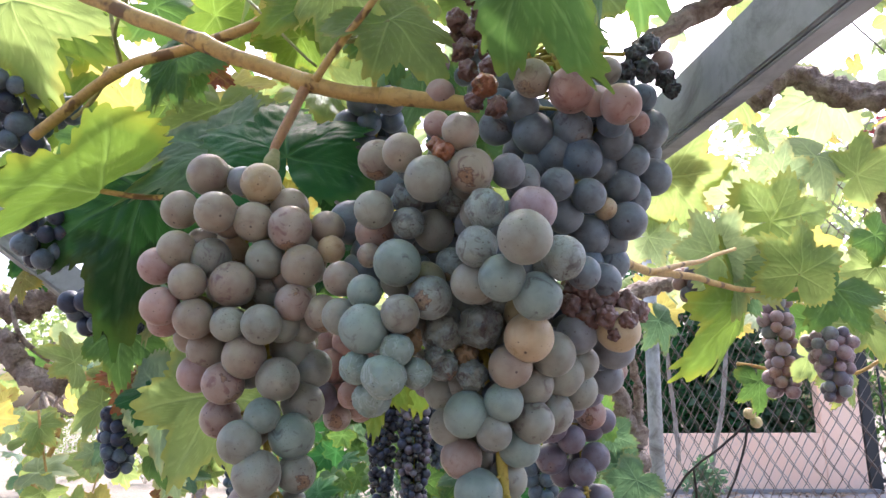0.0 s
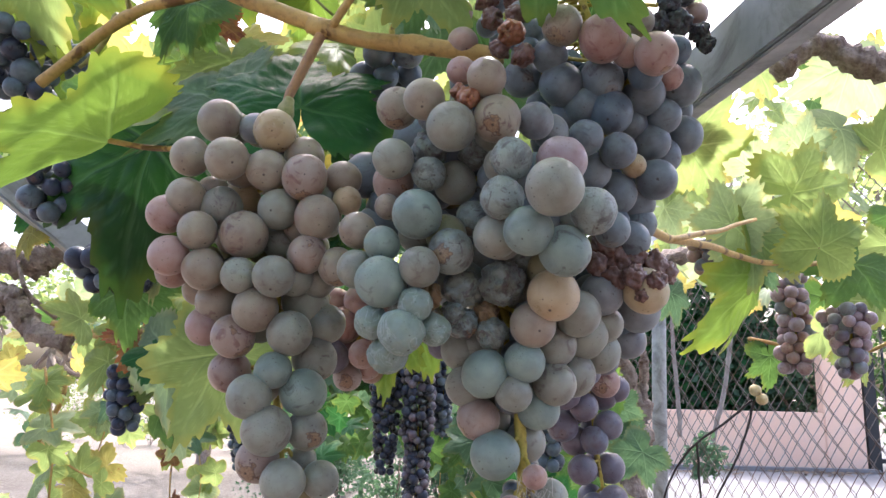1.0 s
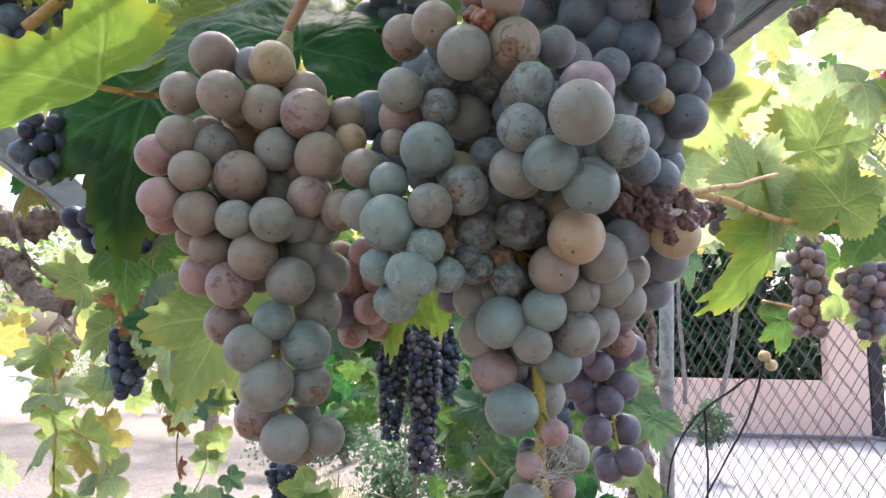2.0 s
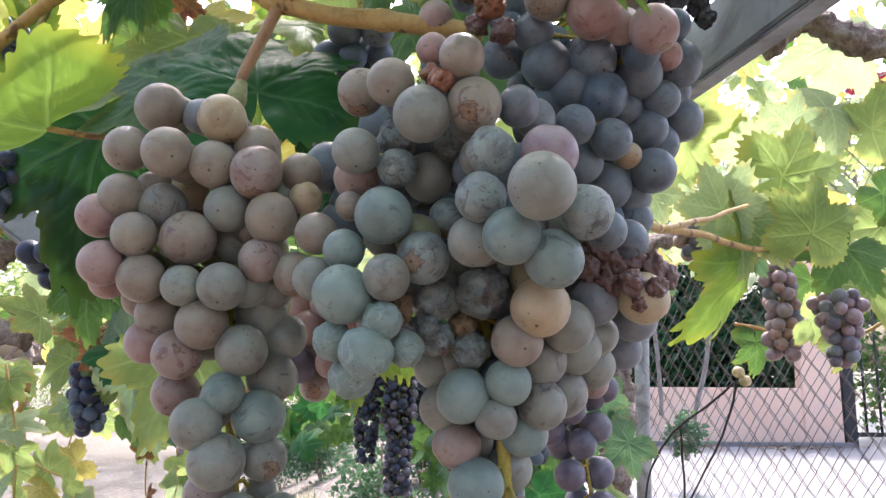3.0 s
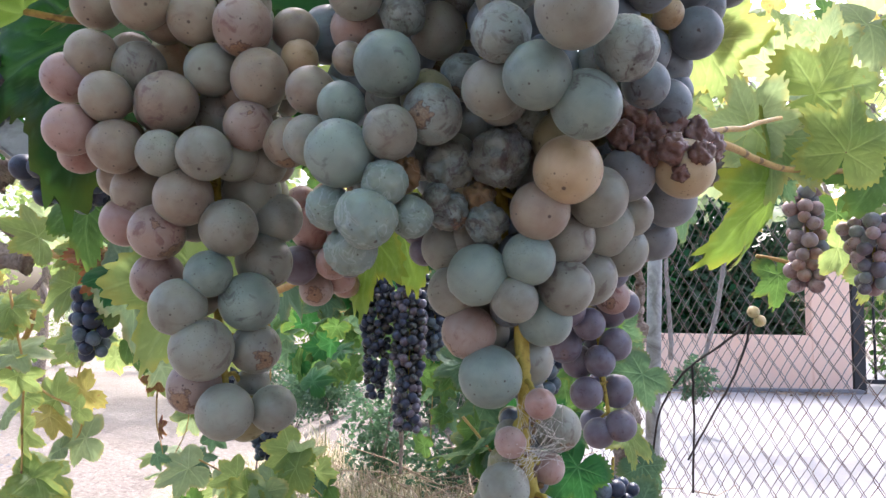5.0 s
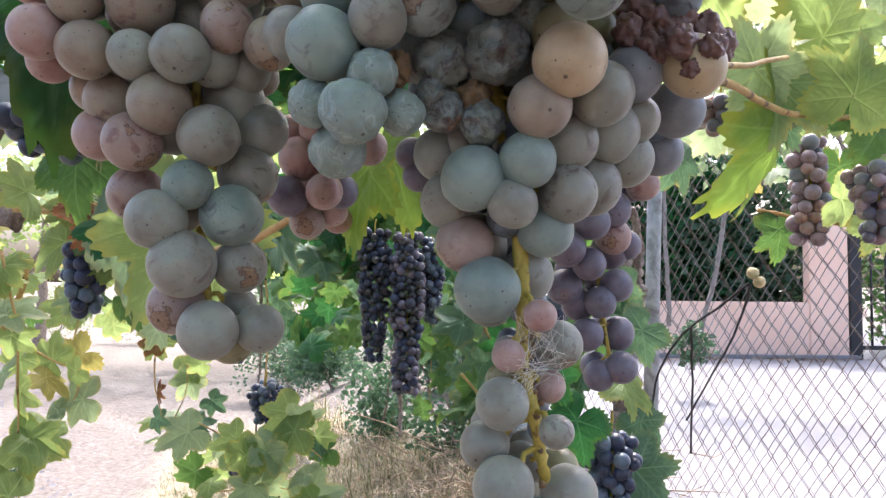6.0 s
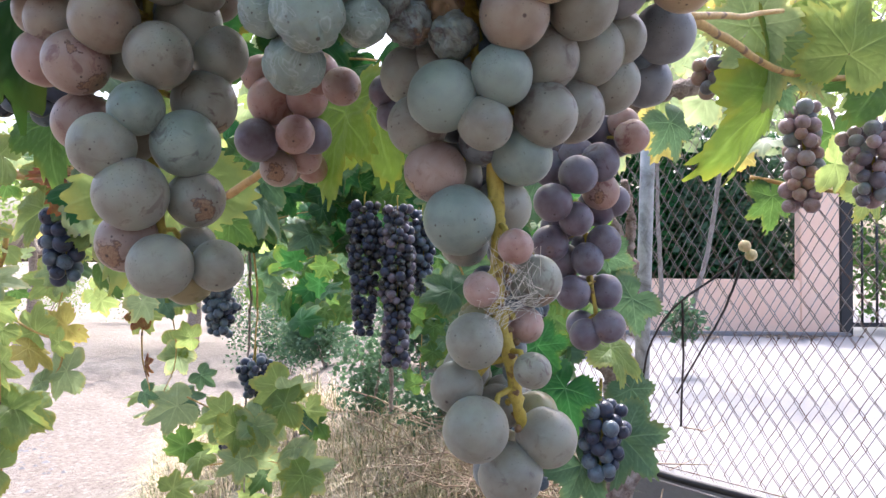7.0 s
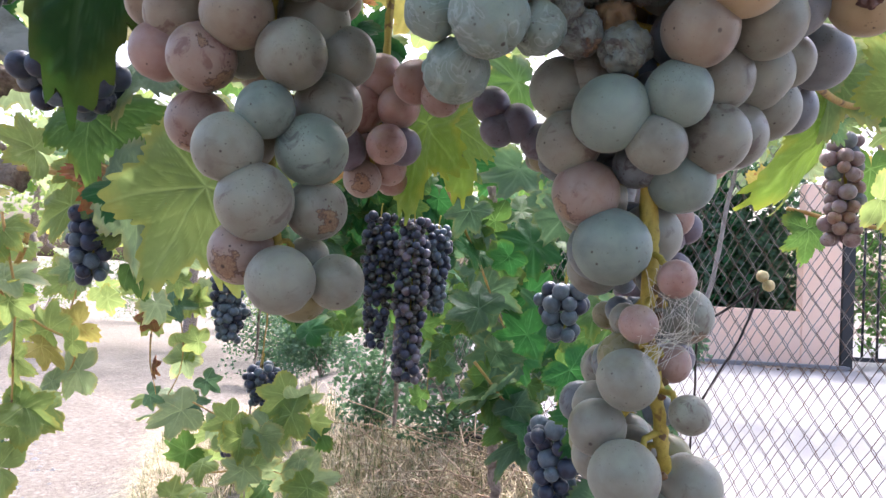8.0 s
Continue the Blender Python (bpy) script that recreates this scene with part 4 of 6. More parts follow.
berry(middle_bunch, 0.0460, 0.4550, 1.5490, 0.0076, "plum")
berry(middle_bunch, 0.0149, 0.3600, 1.5698, 0.0082, "crust")
berry(middle_bunch, 0.0329, 0.3620, 1.5776, 0.0083, "grey")
berry(middle_bunch, 0.0524, 0.3650, 1.5882, 0.0084, "grey")
berry(middle_bunch, 0.0637, 0.3500, 1.5828, 0.0070, "crust")
berry(middle_bunch, 0.1051, 0.3600, 1.5928, 0.0085, "raisin")
berry(middle_bunch, 0.1158, 0.3650, 1.5964, 0.0076, "raisin")
berry(middle_bunch, 0.1101, 0.3600, 1.5862, 0.0085, "raisin")
berry(middle_bunch, 0.1179, 0.3600, 1.5879, 0.0073, "raisin")
berry(middle_bunch, 0.1259, 0.3620, 1.5859, 0.0079, "raisin")
berry(middle_bunch, 0.1315, 0.3650, 1.5823, 0.0074, "raisin")
berry(middle_bunch, 0.1012, 0.3570, 1.5839, 0.0062, "raisin")
berry(middle_bunch, 0.1083, 0.3570, 1.5779, 0.0066, "raisin")
berry(middle_bunch, 0.1150, 0.3490, 1.5777, 0.0060, "raisin")
berry(middle_bunch, 0.1240, 0.3490, 1.5759, 0.0054, "raisin")
berry(middle_bunch, 0.1184, 0.3500, 1.5702, 0.0039, "raisin")
berry(middle_bunch, 0.0443, 0.3250, 1.6473, 0.0060, "rust")
berry(middle_bunch, 0.0405, 0.3350, 1.6544, 0.0047, "rust")
berry(middle_bunch, 0.0533, 0.3500, 1.5616, 0.0060, "husk")
berry(middle_bunch, 0.0295, 0.3400, 1.5670, 0.0064, "husk")
berry(middle_bunch, 0.0410, 0.3406, 1.6664, 0.0064, "pink")
berry(middle_bunch, 0.0804, 0.3473, 1.6411, 0.0079, "bluegrey")
berry(middle_bunch, 0.0114, 0.3528, 1.6191, 0.0092, "scar")
berry(middle_bunch, 0.0280, 0.3484, 1.6332, 0.0087, "crust")
berry(middle_bunch, 0.0277, 0.3441, 1.6207, 0.0075, "mould")
berry(middle_bunch, 0.0387, 0.3581, 1.6207, 0.0098, "grey")
berry(middle_bunch, 0.0477, 0.3524, 1.6332, 0.0078, "crust")
berry(middle_bunch, 0.0819, 0.3202, 1.6190, 0.0099, "mauve")
berry(middle_bunch, 0.0679, 0.3083, 1.5881, 0.0095, "teal")
berry(middle_bunch, 0.0562, 0.3223, 1.5889, 0.0090, "grey")
berry(middle_bunch, -0.0016, 0.3427, 1.5783, 0.0083, "grey")
berry(middle_bunch, 0.0198, 0.3267, 1.5514, 0.0092, "frost")
berry(middle_bunch, 0.0321, 0.3367, 1.5531, 0.0066, "frost")
berry(middle_bunch, 0.0128, 0.3421, 1.5433, 0.0083, "frost")
berry(middle_bunch, 0.0215, 0.3621, 1.5976, 0.0084, "grey")
berry(middle_bunch, 0.0474, 0.3557, 1.6036, 0.0082, "mould")
berry(middle_bunch, 0.0429, 0.3477, 1.5717, 0.0088, "crust")
berry(middle_bunch, 0.0684, 0.3501, 1.5852, 0.0079, "crust")
berry(middle_bunch, 0.0911, 0.3475, 1.5616, 0.0096, "grey")
berry(middle_bunch, 0.0825, 0.3564, 1.5490, 0.0093, "grey")
berry(middle_bunch, 0.0424, 0.3669, 1.5469, 0.0092, "grey")
berry(middle_bunch, 0.0449, 0.3649, 1.5315, 0.0091, "grey")
berry(middle_bunch, 0.0918, 0.3707, 1.5371, 0.0102, "grey")
berry(middle_bunch, 0.0502, 0.3649, 1.5175, 0.0095, "scar")
berry(middle_bunch, 0.1257, 0.3912, 1.5677, 0.0104, "bluegrey")
berry(middle_bunch, 0.1233, 0.4052, 1.5548, 0.0092, "bluegrey")
berry(middle_bunch, 0.1044, 0.3386, 1.5956, 0.0076, "dark")
berry(middle_bunch, 0.1167, 0.3586, 1.5957, 0.0081, "dark")
berry(middle_bunch, 0.1063, 0.3713, 1.5597, 0.0083, "grey")
berry(middle_bunch, 0.0541, 0.3789, 1.5177, 0.0109, "grey")
berry(middle_bunch, 0.0810, 0.3867, 1.5355, 0.0102, "grey")
berry(middle_bunch, 0.0691, 0.3604, 1.5751, 0.0082, "grey")
berry(middle_bunch, 0.0737, 0.3563, 1.4949, 0.0051, "pink")
berry(middle_bunch, 0.0640, 0.3554, 1.4826, 0.0051, "pink")
berry(middle_bunch, 0.0781, 0.3728, 1.4712, 0.0058, "pink")
berry(middle_bunch, 0.0622, 0.3567, 1.4679, 0.0083, "grey")
berry(middle_bunch, 0.0788, 0.3572, 1.4595, 0.0054, "grey")
berry(middle_bunch, 0.0628, 0.3584, 1.4423, 0.0095, "grey")
berry(middle_bunch, 0.0848, 0.3737, 1.4365, 0.0096, "grey")
berry(middle_bunch, 0.0812, 0.3723, 1.4848, 0.0083, "grey")
berry(middle_bunch, 0.0572, 0.3687, 1.4526, 0.0082, "grey")
berry(middle_bunch, 0.0737, 0.3717, 1.4255, 0.0099, "grey")
berry(middle_bunch, 0.0697, 0.3784, 1.4446, 0.0074, "grey")
# mostly dark fill: the shade inside the bunch is put into the berry colour
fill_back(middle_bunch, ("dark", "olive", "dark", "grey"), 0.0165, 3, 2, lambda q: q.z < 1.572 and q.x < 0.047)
# extra dark berries added behind open gaps to stand in for interior shade
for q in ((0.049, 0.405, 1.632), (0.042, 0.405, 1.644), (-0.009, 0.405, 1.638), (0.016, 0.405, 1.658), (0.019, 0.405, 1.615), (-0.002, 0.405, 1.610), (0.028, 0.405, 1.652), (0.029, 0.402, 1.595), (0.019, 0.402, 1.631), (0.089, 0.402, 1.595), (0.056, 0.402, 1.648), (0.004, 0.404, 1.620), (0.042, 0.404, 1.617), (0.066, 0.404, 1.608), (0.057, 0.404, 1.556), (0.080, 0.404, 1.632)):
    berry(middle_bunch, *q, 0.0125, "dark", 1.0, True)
stalks(middle_bunch, [(0.058, 0.372, 1.660), (0.056, 0.36, 1.64), (0.058, 0.365, 1.58), (0.068, 0.367, 1.52), (0.070, 0.366, 1.48), (0.074, 0.367, 1.455), (0.079, 0.372, 1.435)], 0.0028, 2, 0.016)

dark_bunch = thing("grape_bunch", "dark blue-grey grape bunch with a few pink berries", "grapes", (0.12, 0.40, 1.73), "big bunches")
berry(dark_bunch, 0.1051, 0.3525, 1.6879, 0.0109, "pink")
berry(dark_bunch, 0.0884, 0.3721, 1.6740, 0.0108, "dark")
berry(dark_bunch, 0.1072, 0.3703, 1.6758, 0.0105, "dark")
berry(dark_bunch, 0.1305, 0.3901, 1.7162, 0.0076, "rose")
berry(dark_bunch, 0.1265, 0.3445, 1.6763, 0.0097, "pink")
berry(dark_bunch, 0.1414, 0.3787, 1.6810, 0.0067, "pink")
berry(dark_bunch, 0.1291, 0.3802, 1.6724, 0.0104, "dark")
berry(dark_bunch, 0.1115, 0.3723, 1.6600, 0.0104, "blue")
berry(dark_bunch, 0.1550, 0.4075, 1.6617, 0.0105, "dark")
berry(dark_bunch, 0.1347, 0.3903, 1.6516, 0.0094, "dark")
berry(dark_bunch, 0.0967, 0.3550, 1.6413, 0.0082, "dark")
berry(dark_bunch, 0.1354, 0.3861, 1.6313, 0.0100, "dark")
berry(dark_bunch, 0.1488, 0.4000, 1.7311, 0.0076, "mummy")
berry(dark_bunch, 0.1583, 0.4050, 1.7395, 0.0070, "mummy")
berry(dark_bunch, 0.1534, 0.4000, 1.7217, 0.0081, "mummy")
berry(dark_bunch, 0.1656, 0.4050, 1.7185, 0.0069, "mummy")
berry(dark_bunch, 0.1434, 0.4000, 1.7210, 0.0069, "mummy")
berry(dark_bunch, 0.1688, 0.4050, 1.7115, 0.0057, "mummy")
berry(dark_bunch, 0.1660, 0.4100, 1.7314, 0.0064, "pink")
berry(dark_bunch, 0.0636, 0.3620, 1.6959, 0.0079, "rust")
berry(dark_bunch, 0.0695, 0.3620, 1.6843, 0.0067, "raisin")
berry(dark_bunch, 0.0591, 0.3700, 1.6922, 0.0063, "raisin")
berry(dark_bunch, 0.0678, 0.3800, 1.7144, 0.0072, "raisin")
berry(dark_bunch, 0.0497, 0.4100, 1.7611, 0.0079, "raisin")
berry(dark_bunch, 0.0589, 0.4100, 1.7535, 0.0086, "raisin")
berry(dark_bunch, 0.0637, 0.4100, 1.7654, 0.0073, "raisin")
berry(dark_bunch, 0.0528, 0.4100, 1.7410, 0.0085, "raisin")
berry(dark_bunch, 0.0677, 0.4050, 1.7396, 0.0077, "raisin")
berry(dark_bunch, 0.0766, 0.4000, 1.7314, 0.0082, "raisin")
berry(dark_bunch, 0.0559, 0.4000, 1.7233, 0.0076, "raisin")
berry(dark_bunch, 0.0599, 0.4100, 1.7774, 0.0087, "raisin")
berry(dark_bunch, 0.0376, 0.4200, 1.7388, 0.0074, "pink")
berry(dark_bunch, 0.0512, 0.4200, 1.7576, 0.0074, "raisin")
berry(dark_bunch, 0.0400, 0.4000, 1.7100, 0.0082, "pink")
berry(dark_bunch, 0.0826, 0.3681, 1.6870, 0.0085, "dark")
berry(dark_bunch, 0.0868, 0.3545, 1.6953, 0.0096, "rose")
berry(dark_bunch, 0.1171, 0.3565, 1.6836, 0.0077, "pink")
berry(dark_bunch, 0.1465, 0.3827, 1.6969, 0.0074, "blue")
berry(dark_bunch, 0.1498, 0.3922, 1.6824, 0.0111, "dark")
berry(dark_bunch, 0.1237, 0.3863, 1.6597, 0.0082, "dark")
berry(dark_bunch, 0.1398, 0.3862, 1.6636, 0.0088, "dark")
berry(dark_bunch, 0.1122, 0.3610, 1.6373, 0.0081, "dark")
berry(dark_bunch, 0.1235, 0.3801, 1.6363, 0.0057, "yellow")
berry(dark_bunch, 0.1158, 0.3881, 1.6247, 0.0103, "dark")
berry(dark_bunch, 0.1148, 0.3921, 1.6109, 0.0086, "blue")
berry(dark_bunch, 0.0747, 0.3841, 1.7074, 0.0072, "dark")
berry(dark_bunch, 0.0931, 0.3841, 1.6632, 0.0099, "dark")
berry(dark_bunch, 0.1280, 0.3981, 1.6225, 0.0094, "dark")
berry(dark_bunch, 0.0702, 0.3841, 1.6825, 0.0095, "dark")
berry(dark_bunch, 0.1019, 0.3730, 1.6311, 0.0094, "dark")
berry(dark_bunch, 0.1281, 0.3863, 1.6868, 0.0101, "dark")
berry(dark_bunch, 0.0994, 0.3750, 1.6643, 0.0097, "dark")
berry(dark_bunch, 0.1544, 0.4195, 1.6800, 0.0102, "dark")
berry(dark_bunch, 0.1293, 0.4001, 1.6124, 0.0088, "dark")
berry(dark_bunch, 0.0832, 0.3750, 1.6467, 0.0096, "dark")
berry(dark_bunch, 0.0712, 0.3881, 1.7184, 0.0086, "dark")
berry(dark_bunch, 0.1418, 0.4001, 1.6475, 0.0096, "dark")
berry(dark_bunch, 0.1351, 0.3842, 1.6873, 0.0094, "dark")
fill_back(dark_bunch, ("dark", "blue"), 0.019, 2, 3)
stalks(dark_bunch, [(0.10, 0.40, 1.75), (0.11, 0.395, 1.70), (0.118, 0.395, 1.66), (0.120, 0.40, 1.61)], 0.0024, 3)

purple_bunch = thing("grape_bunch", "slim purple grape bunch with a bare yellow stalk end", "grapes", (0.14, 0.62, 1.62))
berry(purple_bunch, 0.1387, 0.6072, 1.4933, 0.0103, "plum")
berry(purple_bunch, 0.1294, 0.5872, 1.5445, 0.0120, "plum")
berry(purple_bunch, 0.1295, 0.5952, 1.5180, 0.0107, "plum")
berry(purple_bunch, 0.1498, 0.6112, 1.5043, 0.0111, "plum")
berry(purple_bunch, 0.1287, 0.6022, 1.4723, 0.0109, "plum")
berry(purple_bunch, 0.1516, 0.6172, 1.4723, 0.0112, "plum")
berry(purple_bunch, 0.1381, 0.6092, 1.4453, 0.0103, "plum")
berry(purple_bunch, 0.1518, 0.6052, 1.4512, 0.0105, "plum")
berry(purple_bunch, 0.1142, 0.5872, 1.5275, 0.0120, "plum")
berry(purple_bunch, 0.1150, 0.6072, 1.5031, 0.0118, "plum")
berry(purple_bunch, 0.1444, 0.5972, 1.5535, 0.0122, "plum")
berry(purple_bunch, 0.1470, 0.6072, 1.5363, 0.0118, "pink")
berry(purple_bunch, 0.1642, 0.5972, 1.5697, 0.0108, "pink")
berry(purple_bunch, 0.1612, 0.6072, 1.5798, 0.0103, "pink")
berry(purple_bunch, 0.1602, 0.6192, 1.5713, 0.0113, "plum")
berry(purple_bunch, 0.1580, 0.6192, 1.5316, 0.0105, "plum")
berry(purple_bunch, 0.1471, 0.6212, 1.5279, 0.0129, "plum")
berry(purple_bunch, 0.1259, 0.6192, 1.4920, 0.0113, "plum")
berry(purple_bunch, 0.1318, 0.6072, 1.5584, 0.0125, "plum")
berry(purple_bunch, 0.1220, 0.6172, 1.5145, 0.0120, "plum")
berry(purple_bunch, 0.1260, 0.6172, 1.5673, 0.0128, "plum")
berry(purple_bunch, 0.1448, 0.6172, 1.5786, 0.0121, "plum")
berry(purple_bunch, 0.1160, 0.6132, 1.5518, 0.0119, "plum")
fill_back(purple_bunch, ("plum",), 0.02, 1, 4)
stalks(purple_bunch, [(0.14, 0.63, 1.64), (0.14, 0.62, 1.57), (0.138, 0.615, 1.52), (0.141, 0.610, 1.481), (0.146, 0.610, 1.455)], 0.002, 4, 0.04)

pink_bunch = thing("grape_bunch", "small pink grape bunch hanging behind the big ones", "grapes", (-0.02, 0.49, 1.62))
berry(pink_bunch, -0.0380, 0.4833, 1.5471, 0.0099, "plum")
berry(pink_bunch, -0.0184, 0.4775, 1.5489, 0.0089, "pink")
berry(pink_bunch, -0.0304, 0.4945, 1.5354, 0.0090, "scar")
berry(pink_bunch, -0.0328, 0.4893, 1.5670, 0.0112, "pink")
berry(pink_bunch, -0.0147, 0.4855, 1.5676, 0.0099, "pink")
berry(pink_bunch, 0.0049, 0.4655, 1.5681, 0.0086, "pink")
berry(pink_bunch, -0.0125, 0.4895, 1.5502, 0.0089, "plum")
berry(pink_bunch, -0.0193, 0.5025, 1.5421, 0.0086, "pink")
berry(pink_bunch, -0.0067, 0.4715, 1.5754, 0.0095, "pink")
berry(pink_bunch, -0.0235, 0.4875, 1.5820, 0.0100, "pink")
berry(pink_bunch, -0.0395, 0.4953, 1.5811, 0.0097, "pink")
fill_back(pink_bunch, ("pink", "plum"), 0.02, 1, 5)
stalks(pink_bunch, [(-0.02, 0.49, 1.66), (-0.022, 0.492, 1.60), (-0.024, 0.492, 1.545)], 0.002, 5, 0.04)

# dry flower remains and spider silk on the bare end of the stalk
for k in range(16):
    t = k / 15
    b = berry(middle_bunch, 0.0695 + 0.008 * t + dice.uniform(-0.0018, 0.0018), 0.3645 + 0.006 * t + dice.uniform(-0.003, 0.002), 1.492 - 0.055 * t, dice.uniform(0.0010, 0.0019), "husk", 1.0, True)
    b.name = "dry_bit"
for k in range(46):
    spot = Vector(dice.choice([(0.041, 0.374, 1.579), (0.054, 0.374, 1.573), (0.048, 0.374, 1.567), (0.060, 0.376, 1.580), (0.035, 0.376, 1.571)]))
    spot += Vector((dice.gauss(0, 0.007), dice.uniform(-0.004, 0.006), dice.gauss(0, 0.006)))
    b = berry(middle_bunch, *spot, dice.uniform(0.0018, 0.0042), "crust", dice.uniform(0.4, 0.9), True)
    b.name = "crust_flake"
web = thing("spider_web", "pale spider silk strung between the lower grapes", "web", (0.075, 0.36, 1.48))
knots = [(0.068, 0.357, 1.495), (0.064, 0.352, 1.480), (0.078, 0.358, 1.492), (0.083, 0.366, 1.482), (0.073, 0.358, 1.478), (0.074, 0.352, 1.488), (0.080, 0.366, 1.477), (0.067, 0.352, 1.472)]
for k in range(64):
    p, q = dice.sample(knots, 2)
    jit = lambda v: Vector(v) + Vector((dice.uniform(-1, 1), dice.uniform(-0.6, 0.6), dice.uniform(-1, 1))) * 0.0035 - web.location
    p, q = jit(p), jit(q)
    part("thread", mesh_of("thread", *tube([p, (p + q) / 2 - Vector((0, 0, 0.0008)), q], 0.00006, 4, closed=False), [SILK]), web)

# ---- pergola vine ----
vine = thing("grapevine", "pergola grapevine with ripe canes and large lobed leaves", "vine", (0, 0.6, 1.8))
def cane(points, r0, r1, mat=CANE, name="cane", vine=vine, rough=0.12, sides=10, steps=6):
    line = bend([Vector(q) - vine.location for q in points], steps, 0.0015)
    return part(name, mesh_of(name, *tube(line, taper(r0, r1, len(line)), sides, rough), [mat]), vine)

cane([(-0.208, 0.430, 1.811), (-0.163, 0.420, 1.783), (-0.101, 0.410, 1.751), (-0.036, 0.405, 1.721), (0.015, 0.400, 1.709), (0.062, 0.400, 1.703)], 0.0052, 0.0046)
cane([(-0.269, 0.520, 1.741), (-0.199, 0.500, 1.781), (-0.137, 0.480, 1.787), (-0.079, 0.470, 1.803), (-0.046, 0.460, 1.817)], 0.0042, 0.0036)
cane([(-0.030, 0.400, 1.720), (-0.016, 0.390, 1.735), (0.007, 0.380, 1.760)], 0.0024, 0.0020)

# swollen joints where shoots leave the canes
def node(at, way, r):
    at, way = Vector(at) - vine.location, Vector(way).normalized()
    line = [at + way * k * 0.0022 for k in range(-4, 5)]
    part("node", mesh_of("node", *tube(line, [r * (0.96 + 0.26 * math.exp(-(k / 2.0) ** 2)) for k in range(-4, 5)], 14, 0.15, 3), [CANE]), vine, "knotty joint of a cane")

node((-0.036, 0.405, 1.721), (1, 0, -0.3), 0.0048)
node((-0.101, 0.410, 1.751), (1, 0, -0.48), 0.0049)
node((0.015, 0.400, 1.709), (1, 0, -0.15), 0.0046)
node((-0.199, 0.500, 1.781), (1, -0.2, 0.35), 0.0039)
# thin green shoots and leaf stalks under the canopy
for shoot_line, r0, r1 in (([(-0.208, 0.490, 1.842), (-0.201, 0.490, 1.810), (-0.200, 0.505, 1.787)], 0.0017, 0.0013), ([(-0.211, 0.510, 1.789), (-0.231, 0.530, 1.779), (-0.265, 0.560, 1.772)], 0.0024, 0.0018), ([(-0.197, 0.500, 1.786), (-0.187, 0.470, 1.794), (-0.175, 0.460, 1.817)], 0.0015, 0.0012), ([(-0.099, 0.480, 1.823), (-0.071, 0.470, 1.790), (-0.044, 0.460, 1.760)], 0.0011, 0.0009), ([(-0.017, 0.430, 1.762), (-0.008, 0.440, 1.777), (0.004, 0.460, 1.795)], 0.0020, 0.0015)):
    cane(shoot_line, r0, r1, GREEN_STEM, "shoot")

def hero(base, tip, face, skin, variant=0, turn=0.0, stalk=None):
    leaf_on(vine, base, tip, face, skin, variant, turn, stalk)

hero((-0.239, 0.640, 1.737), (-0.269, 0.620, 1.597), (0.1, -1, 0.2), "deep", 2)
hero((0.082, 0.300, 1.729), (0.102, 0.310, 1.666), (-0.3, -1, 0.3), "green", 1, 42)
hero((0.112, 0.340, 1.765), (0.129, 0.340, 1.701), (0.3, -1, 0.4), "green", 2, -40)
hero((0.011, 0.400, 1.756), (0.047, 0.390, 1.720), (0, -0.7, 0.7), "light", 1, 0, (-0.018, 0.400, 1.743))
hero((-0.019, 0.400, 1.785), (-0.031, 0.400, 1.740), (0, -0.7, 0.7), "light", 2)
hero((0.004, 0.460, 1.786), (0.010, 0.460, 1.745), (0.5, -0.7, 0.2), "green", 0)
hero((-0.302, 0.520, 1.855), (-0.269, 0.520, 1.773), (-0.2, -0.8, 0.3), "light", 1)
hero((-0.176, 0.550, 1.821), (-0.217, 0.550, 1.785), (0.2, -0.7, 0.6), "green", 2)
hero((-0.004, 0.530, 1.570), (-0.018, 0.520, 1.521), (-0.55, -1, 0.1), "lime", 0, 25)
hero((0.004, 0.570, 1.580), (0.025, 0.570, 1.538), (0.6, -0.8, 0.2), "lime", 1)
hero((0.516, 0.950, 1.869), (0.458, 0.930, 1.826), (0.1, -0.8, 0.5), "pale", 2)
hero((0.564, 1.000, 1.983), (0.539, 1.000, 1.887), (0, -1, 0.2), "pale", 2)
hero((-0.207, 0.780, 1.559), (-0.259, 0.760, 1.467), (0.1, -1, 0.3), "light", 1)
hero((-0.294, 0.850, 1.562), (-0.315, 0.850, 1.468), (-0.4, -1, 0.3), "grey", 1)
hero((-0.371, 0.950, 1.587), (-0.323, 0.930, 1.543), (0.6, -0.7, 0.4), "rusty", 0)
hero((-0.356, 0.960, 1.580), (-0.403, 0.960, 1.558), (0, -0.8, 0.5), "yellow", 1)
hero((-0.304, 0.850, 1.680), (-0.314, 0.800, 1.628), (-0.3, -0.6, 0.8), "grey", 1)
hero((-0.378, 0.900, 1.643), (-0.311, 0.880, 1.596), (0.1, -1, 0.2), "green", 2)
hero((-0.477, 0.850, 1.698), (-0.505, 0.850, 1.676), (0, -0.8, 0.5), "yellow", 2)
hero((0.270, 1.200, 1.504), (0.284, 1.200, 1.457), (0, -1, 0.3), "sage", 0)
hero((0.280, 1.200, 1.461), (0.294, 1.200, 1.407), (0.2, -1, 0.3), "sage", 1)


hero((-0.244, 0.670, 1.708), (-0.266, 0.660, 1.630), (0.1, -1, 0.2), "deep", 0)

